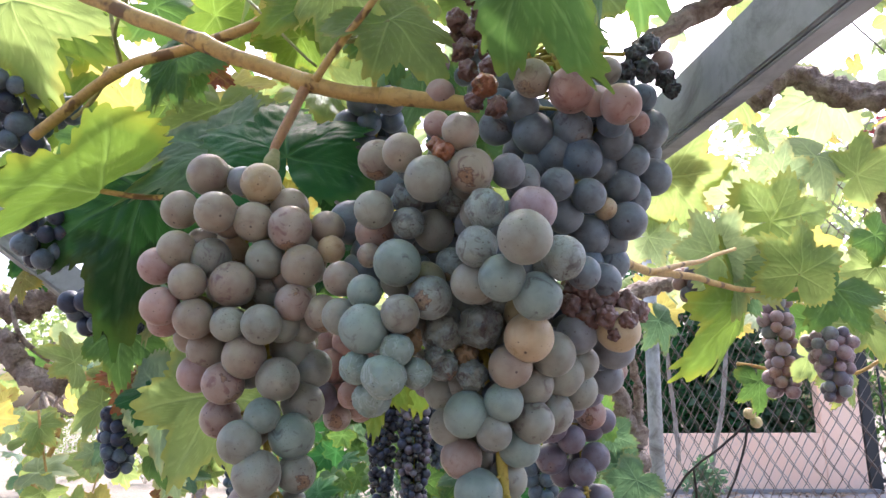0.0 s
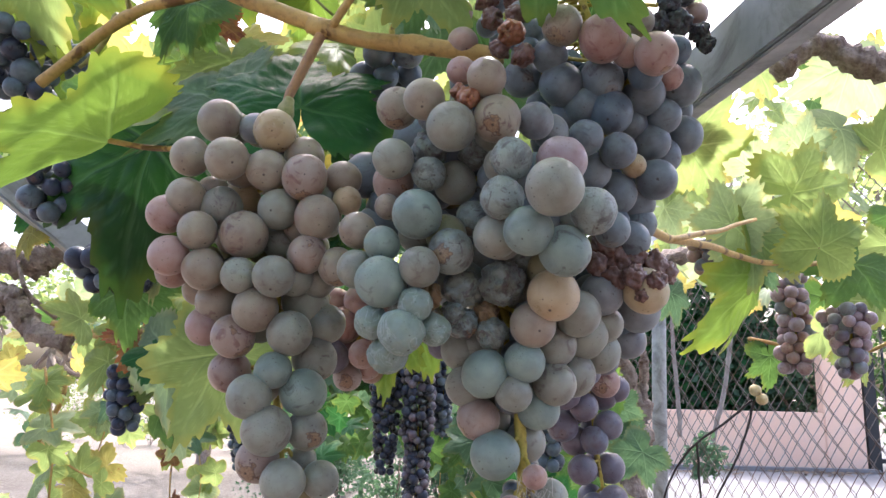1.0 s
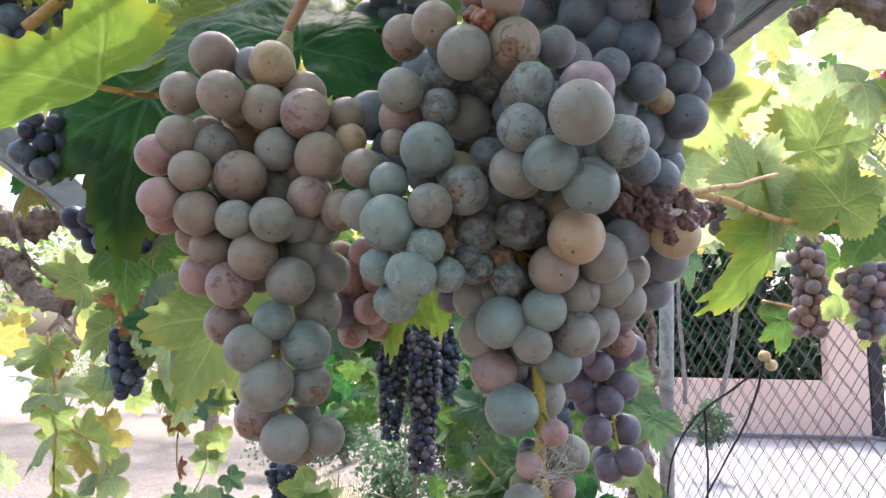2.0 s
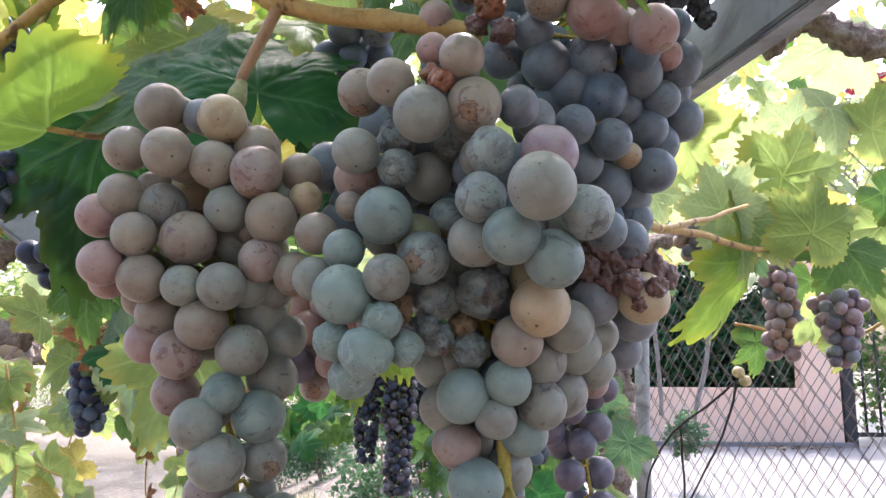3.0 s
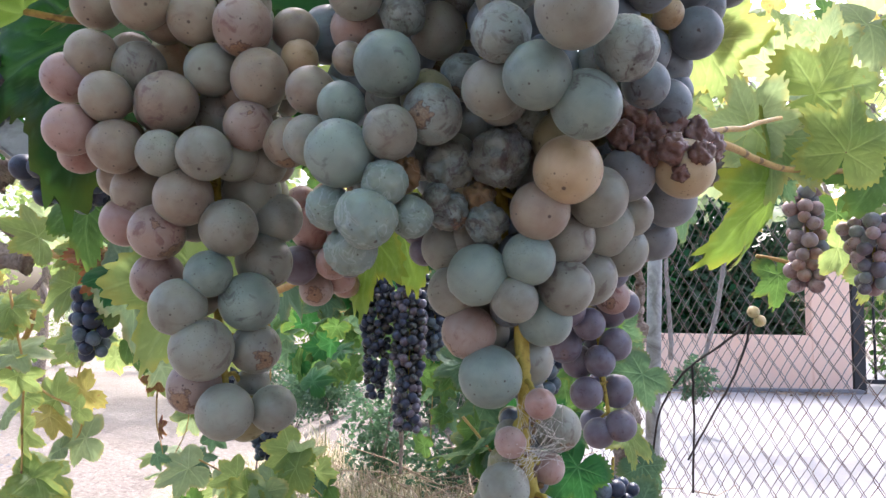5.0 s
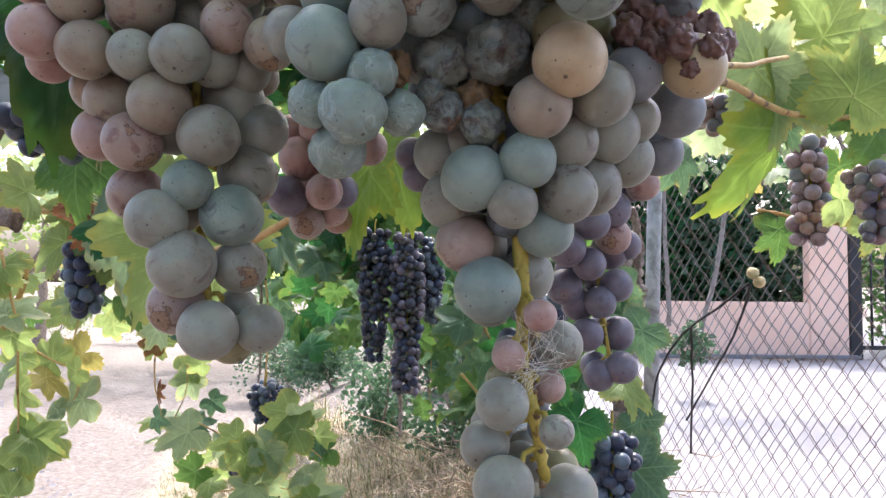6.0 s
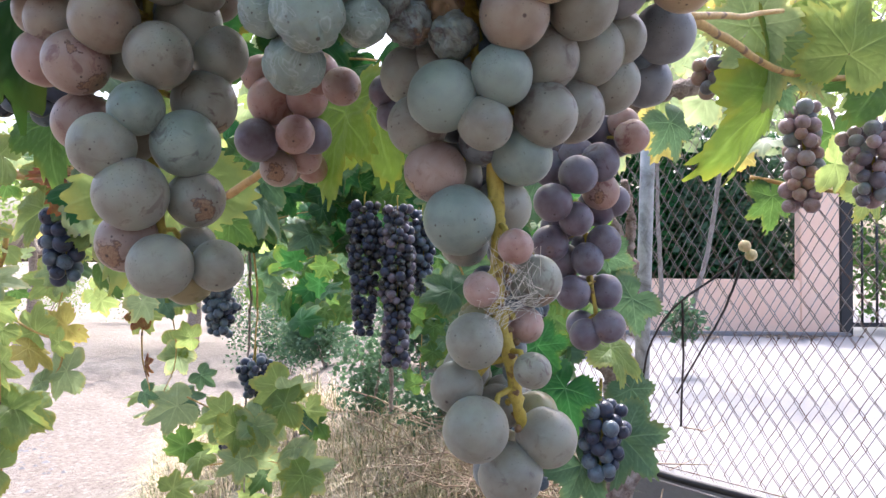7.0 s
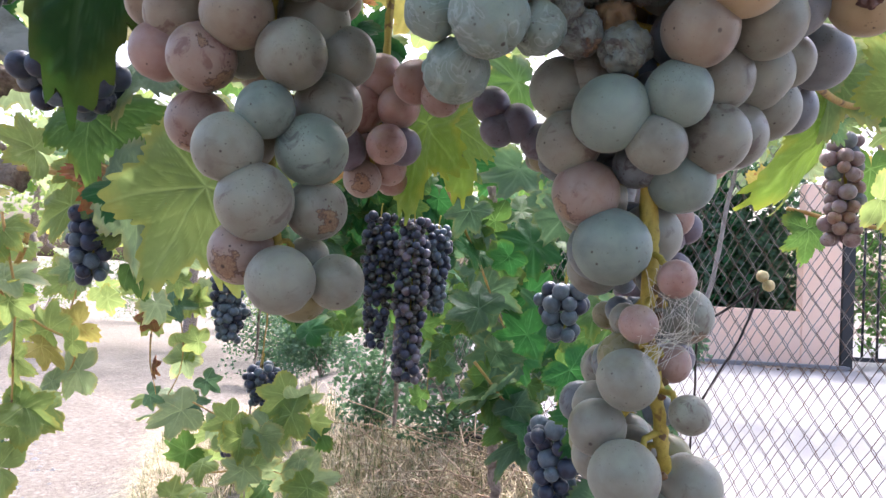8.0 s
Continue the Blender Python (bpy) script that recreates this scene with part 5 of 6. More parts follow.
hero((0.319, 0.800, 1.706), (0.344, 0.775, 1.749), (0.1, -1, -0.3), "pale", 0, 0)
hero((0.407, 0.800, 1.681), (0.420, 0.785, 1.742), (0.1, -1, -0.2), "light", 1, 0, (0.408, 0.860, 1.703))
hero((0.405, 0.850, 1.754), (0.485, 0.840, 1.769), (0.15, -0.9, -0.15), "light", 2, 0)
hero((0.293, 0.860, 1.814), (0.385, 0.860, 1.818), (0, -0.8, -0.5), "light", 1, 0)
hero((0.320, 0.870, 1.850), (0.283, 0.870, 1.816), (0.2, -0.9, 0.1), "rusty", 2, 0)
hero((0.454, 0.930, 1.834), (0.508, 0.920, 1.854), (0.1, -0.9, -0.3), "pale", 2, 0)
hero((0.383, 0.900, 1.798), (0.424, 0.880, 1.829), (0.2, -0.9, -0.3), "pale", 0, 0)
hero((0.352, 0.840, 1.659), (0.300, 0.810, 1.561), (0.92, -0.38, 0.05), "lime", 1, 0, (0.392, 0.870, 1.674))
hero((0.345, 0.820, 1.695), (0.391, 0.800, 1.654), (0.25, -0.9, -0.2), "pale", 2, 0)
hero((0.473, 0.860, 1.674), (0.431, 0.840, 1.629), (-0.2, -0.9, 0.4), "green", 0, 0)
hero((0.275, 0.900, 1.749), (0.321, 0.900, 1.742), (0, -0.95, -0.2), "pale", 1, 0)
hero((0.344, 0.930, 1.811), (0.309, 0.920, 1.783), (0, -0.9, 0.1), "yellow", 2, 0)
hero((0.302, 0.940, 1.804), (0.274, 0.960, 1.784), (0.2, -0.9, 0.1), "light", 0, 0)
hero((0.386, 0.900, 1.684), (0.361, 0.900, 1.651), (-0.2, -0.8, 0.5), "sage", 1, 0)
hero((0.476, 1.120, 1.583), (0.480, 1.120, 1.533), (0.3, -0.9, 0.3), "green", 1, 0)
hero((0.305, 1.000, 1.658), (0.325, 1.000, 1.614), (0.3, -0.9, 0.3), "sage", 2, 0)
hero((0.534, 1.000, 1.580), (0.562, 1.000, 1.545), (0.1, -0.9, 0.3), "light", 2, 0)
hero((-0.057, 0.445, 1.692), (-0.070, 0.475, 1.759), (0.15, -1, 0.3), "dark", 1, 0)
hero((-0.125, 0.520, 1.725), (-0.197, 0.550, 1.760), (0.1, -0.9, 0.35), "sage", 0, 0)
hero((-0.033, 0.490, 1.699), (-0.014, 0.500, 1.729), (0.3, -0.9, 0.3), "green", 2, 0)
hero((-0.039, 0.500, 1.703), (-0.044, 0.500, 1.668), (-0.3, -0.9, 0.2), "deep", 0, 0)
hero((-0.176, 0.560, 1.825), (-0.203, 0.550, 1.783), (0, -0.8, 0.5), "green", 1, 0)
hero((-0.160, 0.600, 1.797), (-0.151, 0.580, 1.740), (0.3, -0.8, 0.5), "light", 0, 0)
hero((-0.218, 0.700, 1.888), (-0.210, 0.700, 1.850), (0.1, -0.7, 0.6), "rusty", 1, 0)
hero((-0.318, 0.550, 1.864), (-0.270, 0.520, 1.782), (0.2, -0.8, 0.3), "lime", 2, 0)
hero((-0.039, 0.430, 1.790), (-0.024, 0.410, 1.747), (0.1, -0.75, 0.65), "lime", 0, 0)
hero((-0.003, 0.520, 1.822), (0.002, 0.520, 1.773), (0.7, -0.7, 0.2), "sage", 1, 0)

hero((0.251, 1.000, 1.287), (0.293, 0.990, 1.241), (0.1, -1, 0.4), "sage", 0)
hero((0.285, 1.100, 1.445), (0.247, 1.100, 1.408), (-0.1, -1, 0.3), "sage", 1)
hero((0.175, 0.950, 1.352), (0.139, 0.940, 1.307), (0.1, -1, 0.5), "dark", 2)
hero((0.215, 0.900, 1.403), (0.255, 0.900, 1.378), (0.2, -0.6, 0.8), "light", 1)
hero((0.272, 1.050, 1.335), (0.305, 1.050, 1.300), (0.2, -1, 0.3), "sage", 2)
hero((0.199, 0.980, 1.259), (0.228, 0.980, 1.208), (0.1, -1, 0.3), "sage", 1)
hero((0.144, 0.950, 1.399), (0.172, 0.950, 1.368), (0, -1, 0.3), "dark", 0)
# the leaf with light behind it, folded along its midrib
folded = part("leaf", leaf_mesh("leaf", LEAF["lime"], 61, 220, 18, 0.12, 0.52), vine)
folded.matrix_basis = Matrix.Translation(-vine.location) @ leaf_pose((-0.202, 0.500, 1.690), (-0.287, 0.465, 1.631), (0, -0.12, 1))
part("leaf_stalk", mesh_of("leaf_stalk", *tube([Vector(q) - vine.location for q in bend([(-0.153, 0.500, 1.684), (-0.179, 0.505, 1.687), (-0.202, 0.500, 1.690)], 4)], 0.0021, 8), [CANE]), vine)

# canopy overhead and the leaf masses further back
canopy = thing("grapevine", "leafy canopy of the pergola vine overhead, partly unseen leaves added for shade", "vine", (0.1, 0.9, 2.1))
# leaves above the grapes, mostly out of view, added to block the sun
spray(canopy, (-0.08, 0.35, 2.04), (0.34, 1.0, 2.30), 90, (0.06, 0.09), ("light", "green", "light"), 11, True, (0, 0.1, 1), 0.35, -0.4)
spray(canopy, (-1.2, 1.1, 1.78), (0.15, 2.2, 2.3), 130, (0.05, 0.08), ("light", "green", "yellow", "pale"), 12, gaps=0.1)
# unseen leaves over and behind the camera, added to tint the grapes' light
spray(canopy, (-1.1, -1.6, 2.05), (1.1, 0.30, 2.45), 120, (0.10, 0.15), ("light", "green", "lime", "light"), 43, True, (0, 0.1, 1), 0.4, -0.3)
spray(canopy, (-1.7, 1.7, 2.15), (0.10, 2.5, 2.95), 95, (0.06, 0.10), ("light", "green", "light", "yellow", "green", "rusty"), 41, "mid", (0, -0.9, 0.1), 0.6, 0.05)
spray(canopy, (0.7, 2.0, 2.15), (2.3, 2.9, 3.1), 80, (0.06, 0.10), ("light", "pale", "light", "green", "yellow"), 42, "mid", (0, -0.9, 0.1), 0.6, 0.15)
left_row = thing("grapevine", "vine row with green and yellowing leaves", "vine", (-1.2, 1.8, 1.2))
spray(left_row, (-1.6, 1.25, 1.36), (-0.40, 2.4, 1.72), 120, (0.04, 0.065), ("pale", "light", "sage", "light", "pale", "yellow", "light", "green"), 13, gaps=0.3)
spray(left_row, (-1.35, 1.30, 1.0), (-0.82, 1.6, 1.40), 26, (0.04, 0.06), ("light", "pale", "light", "sage", "pale", "yellow"), 18, gaps=0.2)
spray(left_row, (-0.62, 1.75, 0.80), (-0.30, 2.1, 1.10), 18, (0.05, 0.075), ("green", "light", "sage"), 14)
bank_row = thing("grapevine", "tangled green vines along the grassy bank", "vine", (-0.3, 3.0, 1.2))
spray(bank_row, (-0.75, 2.7, 1.30), (0.25, 3.5, 1.80), 150, (0.06, 0.09), ("dark", "sage", "dark", "green", "sage"), 19, gaps=0.1)
right_row = thing("grapevine", "sunlit vine leaves beyond the pergola beam", "vine", (1.0, 1.3, 1.9))
spray(right_row, (0.42, 1.2, 1.74), (1.7, 2.2, 2.15), 100, (0.05, 0.075), ("pale", "light", "light", "pale", "light", "yellow"), 15, gaps=0.15)
back_row = thing("grapevine", "older vine with green leaves and dark bunches", "vine", (-0.1, 2.4, 1.3))
spray(back_row, (-0.45, 2.0, 1.25), (0.45, 2.9, 1.9), 95, (0.045, 0.075), ("green", "dark", "sage", "sage"), 16, gaps=0.2)
spray(back_row, (0.20, 1.6, 0.95), (0.30, 2.0, 1.45), 34, (0.045, 0.07), ("green", "sage", "dark"), 17)

hanging_bunch((0.483, 1.050, 1.691), 0.128, 0.044, 0.0108, ("bluegrey", "mauve", "mauve", "pink", "mauve"), 21, "long pinkish purple grape bunch on the fence side", sharp=0.3)
hanging_bunch((0.460, 0.860, 1.627), 0.074, 0.054, 0.0086, ("plum", "mauve", "bluegrey", "mauve"), 22, "purple and pink grape bunch on the fence side")
hanging_bunch((-0.396, 0.960, 1.543), 0.075, 0.058, 0.010, ("black", "black", "blue"), 23, "small black grape bunch under the leaves")
hanging_bunch((-0.315, 0.570, 1.803), 0.050, 0.078, 0.0100, ("blue", "black", "blue"), 24, "blue-black grape bunch high under the leaves")
hanging_bunch((-0.336, 0.660, 1.719), 0.045, 0.060, 0.0105, ("blue", "black"), 25, "blue-black grape bunch behind a large leaf")
hanging_bunch((-0.539, 1.900, 1.476), 0.16, 0.085, 0.012, ("black", "blue"), 26, "dark grape bunch in the shade")
hanging_bunch((-0.445, 1.900, 1.253), 0.09, 0.09, 0.012, ("black", "blue"), 27, "dark grape bunch low on the vine")
hanging_bunch((-0.507, 1.900, 1.121), 0.09, 0.07, 0.012, ("black", "plum"), 30, "dark wine-red grape bunch low on the vine")
hanging_bunch((-0.172, 1.850, 1.630), 0.31, 0.085, 0.012, ("black", "mummy", "black"), 28, "long dark grape bunch on the older vine")
hanging_bunch((-0.035, 1.900, 1.612), 0.20, 0.07, 0.012, ("black", "blue"), 39, "shaded black grape bunch on the older vine")
hanging_bunch((-0.092, 1.830, 1.620), 0.37, 0.080, 0.012, ("mummy", "black", "plum"), 31, "long shrivelled wine-red grape bunch on the older vine", sharp=0.3)
hanging_bunch((0.220, 0.980, 1.328), 0.08, 0.068, 0.010, ("black", "black", "blue"), 29, "blue-black grape bunch near the fence post")
hanging_bunch((0.149, 1.050, 1.487), 0.06, 0.065, 0.012, ("blue", "black"), 32, "blue grape bunch among shaded leaves")
hanging_bunch((0.139, 1.000, 1.334), 0.10, 0.075, 0.0115, ("black", "blue"), 33, "black grape bunch among large shaded leaves")
hanging_bunch((-0.012, 0.500, 1.748), 0.03, 0.05, 0.0105, ("blue", "dark"), 34, "small blue grape bunch under the cane")
hanging_bunch((-0.022, 0.470, 1.689), 0.022, 0.03, 0.012, ("black", "dark"), 35, "two dark grapes in the shade of a leaf")
hanging_bunch((0.339, 0.950, 1.719), 0.035, 0.045, 0.009, ("plum", "pink"), 36, "small pink grape bunch on a cane")

# ---- old wood ----
def limb(points, r0, r1, vine_thing, seed, name="trunk"):
    line = bend([Vector(q) - vine_thing.location for q in points], 14, 0.006, seed)
    return part(name, mesh_of(name, *tube(line, taper(r0, r1, len(line)), 26, 0.62, seed), [OLD_WOOD]), vine_thing)

limb([(-0.682, 1.000, 1.707), (-0.589, 1.000, 1.686), (-0.535, 1.000, 1.701), (-0.473, 1.050, 1.721)], 0.020, 0.014, left_row, 1, "arm")
limb([(-0.613, 0.980, 1.610), (-0.578, 0.980, 1.640), (-0.549, 0.980, 1.598), (-0.487, 0.970, 1.578)], 0.018, 0.012, left_row, 2, "arm")
cane([(-0.518, 0.980, 1.602), (-0.463, 0.980, 1.592), (-0.395, 1.000, 1.585), (-0.280, 1.050, 1.596)], 0.0045, 0.003, CANE, "cane", left_row)
cane([(-0.524, 1.000, 1.611), (-0.555, 0.980, 1.640), (-0.577, 0.980, 1.686)], 0.004, 0.003, OLD_WOOD, "cane", left_row)
cane([(-0.663, 1.200, 1.411), (-0.597, 1.150, 1.484), (-0.585, 1.150, 1.535)], 0.005, 0.0035, CANE, "cane", left_row)
cane([(-0.387, 0.950, 1.665), (-0.396, 0.950, 1.606), (-0.396, 0.950, 1.570)], 0.0022, 0.0018, CANE, "cane", left_row)
limb([(-1.25, 1.55, 0.0), (-1.2, 1.5, 0.5), (-1.1, 1.3, 1.1), (-0.682, 1.000, 1.707)], 0.04, 0.024, left_row, 3)
limb([(0.440, 0.950, 1.949), (0.493, 0.950, 1.985), (0.542, 0.940, 1.958), (0.624, 0.920, 1.939), (0.683, 0.900, 1.943)], 0.014, 0.019, right_row, 4, "arm")
limb([(0.715, 0.980, 2.007), (0.647, 0.980, 1.916), (0.617, 0.980, 1.851), (0.644, 0.980, 1.794), (0.690, 1.000, 1.728)], 0.020, 0.026, right_row, 5, "arm")
limb([(0.690, 1.000, 1.728), (1.05, 1.3, 1.2), (1.10, 1.35, 0.5), (1.12, 1.38, 0.0)], 0.026, 0.04, right_row, 6)
limb([(0.208, 0.620, 1.854), (0.239, 0.620, 1.873), (0.271, 0.620, 1.891), (0.300, 0.600, 1.903)], 0.007, 0.009, vine, 7, "arm")
cane([(0.151, 0.500, 1.637), (0.198, 0.600, 1.647), (0.265, 0.700, 1.661), (0.349, 0.800, 1.665), (0.458, 0.880, 1.679)], 0.0036, 0.0028)
cane([(0.198, 0.600, 1.646), (0.254, 0.660, 1.667), (0.312, 0.720, 1.692)], 0.0026, 0.0018)
cane([(0.458, 0.880, 1.679), (0.476, 0.900, 1.669), (0.477, 0.910, 1.639)], 0.0026, 0.0020)
cane([(0.448, 1.120, 1.609), (0.521, 1.120, 1.595), (0.600, 1.100, 1.589), (0.687, 1.100, 1.637)], 0.0030, 0.0025, CANE, "cane", right_row)
# the arm that runs to the fence post, and the gnarled trunk beside it
limb([(0.200, 1.100, 1.692), (0.268, 1.100, 1.703), (0.359, 1.150, 1.734), (0.482, 1.200, 1.762), (0.622, 1.200, 1.778)], 0.011, 0.013, back_row, 8, "arm")
limb([(0.463, 2.000, 1.183), (0.446, 2.000, 1.323), (0.484, 2.020, 1.467), (0.432, 2.000, 1.585), (0.380, 1.950, 1.670), (0.317, 1.800, 1.852)], 0.040, 0.022, back_row, 9)
limb([(0.47, 2.0, 0.55), (0.46, 2.0, 0.8), (0.463, 2.000, 1.183)], 0.05, 0.040, back_row, 10)
limb([(0.484, 2.020, 1.467), (0.498, 2.000, 1.585), (0.469, 1.950, 1.701)], 0.014, 0.009, back_row, 11, "arm")
limb([(0.093, 1.300, 1.135), (0.081, 1.300, 1.310), (0.080, 1.280, 1.453), (0.060, 1.250, 1.634)], 0.008, 0.006, back_row, 12, "arm")
limb([(-0.152, 2.310, 1.040), (-0.148, 2.320, 1.129), (-0.165, 2.300, 1.472), (-0.106, 2.200, 1.801)], 0.005, 0.008, back_row, 13, "arm")
limb([(-0.484, 1.950, 0.906), (-0.478, 1.950, 1.275), (-0.476, 1.950, 1.505), (-0.493, 1.900, 1.758)], 0.002, 0.004, left_row, 14, "arm")
cane([(-0.122, 0.620, 1.526), (-0.089, 0.600, 1.532), (-0.056, 0.560, 1.543), (-0.026, 0.530, 1.555)], 0.0028, 0.0022)
cane([(-0.481, 0.950, 1.588), (-0.414, 0.950, 1.582), (-0.348, 0.950, 1.578), (-0.261, 1.000, 1.590)], 0.0034, 0.003, CANE, "cane", left_row)

near_leaves = thing("grapevine", "young vine shoots with backlit yellow-green leaves", "vine", (-0.3, 0.8, 1.9))
spray(near_leaves, (-0.75, 0.62, 1.80), (-0.02, 1.1, 2.05), 84, (0.045, 0.075), ("lime", "green", "light", "lime", "yellow", "light"), 31, "mid", (0, -0.9, 0.2), 0.6)
spray(near_leaves, (0.0, 0.55, 1.76), (0.18, 0.9, 1.95), 16, (0.045, 0.065), ("light", "green", "green"), 32, "mid", (0, -0.9, 0.2), 0.6)
spray(near_leaves, (-0.50, 0.85, 1.52), (-0.05, 1.25, 1.78), 26, (0.045, 0.065), ("dark", "green", "light", "sage"), 33, "mid", (0, -0.8, 0.5), 0.7)
spray(back_row, (0.06, 1.1, 1.36), (0.26, 1.5, 1.68), 34, (0.04, 0.065), ("green", "sage", "dark", "green"), 34)
spray(right_row, (0.45, 0.8, 1.60), (1.05, 1.25, 1.86), 22, (0.045, 0.065), ("pale", "light", "light", "green", "yellow"), 35, "mid", (0, -0.95, 0.05), 0.6)

def strand(vine_thing, points, count, size, skins, seed, wide=0.02, wood=True):
    """A hanging shoot: a thin cane with leaves along it."""
    rng = random.Random(seed)
    line = bend(points, 6, 0.004, seed)
    if wood:
        cane(points, 0.0022, 0.0012, CANE, "cane", vine_thing, sides=6, steps=5)
    for k in range(count):
        p = line[int((k + rng.random()) / count * (len(line) - 1))] + Vector((rng.uniform(-1, 1), rng.uniform(-1, 1), rng.uniform(-1, 1))) * wide
        d = Vector((rng.uniform(-1, 1), rng.uniform(-0.6, 0.4), rng.uniform(-1.0, 0.3))).normalized()
        f = Vector((rng.gauss(0, 0.5), -1 + rng.gauss(0, 0.4), 0.4 + rng.gauss(0, 0.5)))
        leaf_on(vine_thing, p, p + d * size * rng.uniform(0.7, 1.25), f, rng.choice(skins), rng.randrange(12), far="mid")

strand(left_row, [(-0.594, 1.100, 1.547), (-0.568, 1.100, 1.439), (-0.574, 1.120, 1.329), (-0.554, 1.100, 1.181)], 9, 0.05, ("pale", "light", "light", "pale"), 81)
strand(left_row, [(-0.683, 1.250, 1.430), (-0.619, 1.250, 1.386), (-0.564, 1.250, 1.360), (-0.568, 1.250, 1.316), (-0.616, 1.250, 1.267)], 8, 0.045, ("yellow", "pale", "light", "pale"), 82)
strand(left_row, [(-0.673, 1.400, 1.553), (-0.645, 1.400, 1.462), (-0.659, 1.400, 1.381)], 7, 0.045, ("pale", "pale", "light"), 83, 0.03)
strand(left_row, [(-0.675, 1.900, 1.560), (-0.658, 1.900, 1.392), (-0.642, 1.900, 1.252), (-0.690, 1.900, 1.127)], 16, 0.055, ("light", "sage", "pale", "light"), 84, 0.05)
strand(left_row, [(-0.637, 1.700, 1.354), (-0.636, 1.700, 1.280), (-0.618, 1.700, 1.206)], 3, 0.035, ("rusty", "sage"), 85)
strand(back_row, [(-0.556, 1.750, 1.184), (-0.452, 1.750, 1.147), (-0.350, 1.750, 1.167), (-0.273, 1.750, 1.111)], 11, 0.07, ("pale", "pale", "light"), 86, 0.06)
strand(back_row, [(-0.502, 1.750, 1.033), (-0.387, 1.750, 1.047), (-0.298, 1.750, 1.023)], 8, 0.07, ("light", "pale", "pale"), 87, 0.06)
strand(back_row, [(-0.067, 2.100, 1.740), (-0.043, 2.100, 1.475), (-0.050, 2.100, 1.167)], 20, 0.06, ("dark", "green", "sage"), 88, 0.06)
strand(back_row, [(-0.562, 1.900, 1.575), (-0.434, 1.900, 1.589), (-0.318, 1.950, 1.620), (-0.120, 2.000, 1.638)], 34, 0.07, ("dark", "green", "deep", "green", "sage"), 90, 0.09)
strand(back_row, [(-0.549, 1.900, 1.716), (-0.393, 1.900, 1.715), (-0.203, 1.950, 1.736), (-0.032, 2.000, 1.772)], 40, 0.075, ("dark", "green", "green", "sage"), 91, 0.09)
strand(back_row, [(-0.517, 2.400, 1.471), (-0.337, 2.400, 1.525), (-0.157, 2.400, 1.507)], 16, 0.065, ("dark", "sage", "green"), 92, 0.09)
strand(left_row, [(-0.388, 0.950, 1.598), (-0.354, 0.950, 1.565), (-0.347, 0.950, 1.513), (-0.323, 0.950, 1.475)], 8, 0.05, ("green", "light", "pale"), 94, 0.03)
hanging_bunch((-0.343, 0.800, 1.666), 0.04, 0.095, 0.0125, ("black", "blue"), 37, "dark grape bunch under the shaded leaves")
hanging_bunch((-0.528, 1.900, 1.392), 0.08, 0.08, 0.012, ("black", "blue"), 38, "small dark grape bunch in the vine row")

strand(near_leaves, [(-0.170, 0.950, 1.768), (-0.104, 0.950, 1.726), (-0.021, 0.950, 1.717)], 14, 0.055, ("dark", "deep", "green"), 96, 0.03)
strand(back_row, [(-0.007, 1.150, 1.618), (0.046, 1.150, 1.511), (0.090, 1.150, 1.412)], 12, 0.045, ("sage", "green", "dark"), 97, 0.04)
strand(back_row, [(0.044, 1.100, 1.385), (0.091, 1.100, 1.329), (0.139, 1.100, 1.252)], 11, 0.05, ("dark", "green", "sage"), 98, 0.04)


# red blossom beyond the vines
RED = Nodes("red_petals", 0.6).color((0.55, 0.05, 0.09)).mat
blossom = thing("flowering_shrub", "shrub with bright red blossom beyond the vines", "shrub", Vector((*Vector((1.769, 3.000, 2.626)).xy, YARD)))
high = Vector((1.769, 3.000, 2.626)).z - YARD
for k, (dx, dz) in enumerate(((-0.02, high + 0.10), (0.08, high + 0.03), (-0.07, high - 0.02), (0.10, high + 0.14))):
    tagged(part("blossom", leaf_heap("blossom", (dx, 0, dz), (0.055, 0.04, 0.05), 70, 0.03, RED, 95 + k), blossom), kind="stuff")
    part("twig", mesh_of("twig", *tube([(0.45, 0.15, -0.02), (0.4, 0.1, high * 0.7), (dx + 0.05, 0, dz - 0.04), (dx, 0, dz)], [0.008, 0.006, 0.004, 0.003], 6), [OLD_WOOD]), blossom)

cane([(0.515, 0.850, 2.034), (0.538, 0.850, 1.997), (0.584, 0.850, 1.944)], 0.0011, 0.0011, WIRE, "tie_wire", right_row, rough=0.0, sides=6)
cane([(-0.460, 1.900, 1.575), (-0.441, 1.900, 1.393), (-0.455, 1.900, 1.184)], 0.0028, 0.0018, CANE, "cane", back_row, sides=6)

# ---- behind the fence ----
shrub((2.2, 7.9, YARD), (1.9, 0.45, 1.8), 12000, 0.10, LEAF["dark"], 41, "hedge", "dark shaded hedge behind the low wall", "hedge")
shrub((3.0, 7.8, YARD), (1.2, 0.4, 1.9), 9000, 0.10, LEAF["sage"], 42, "hedge", "dark shaded hedge behind the pillar", "hedge")
shrub((4.9, 7.9, YARD), (1.2, 0.5, 1.5), 5200, 0.08, LEAF["green"], 43, "shrub", "green garden shrub beyond the gate")
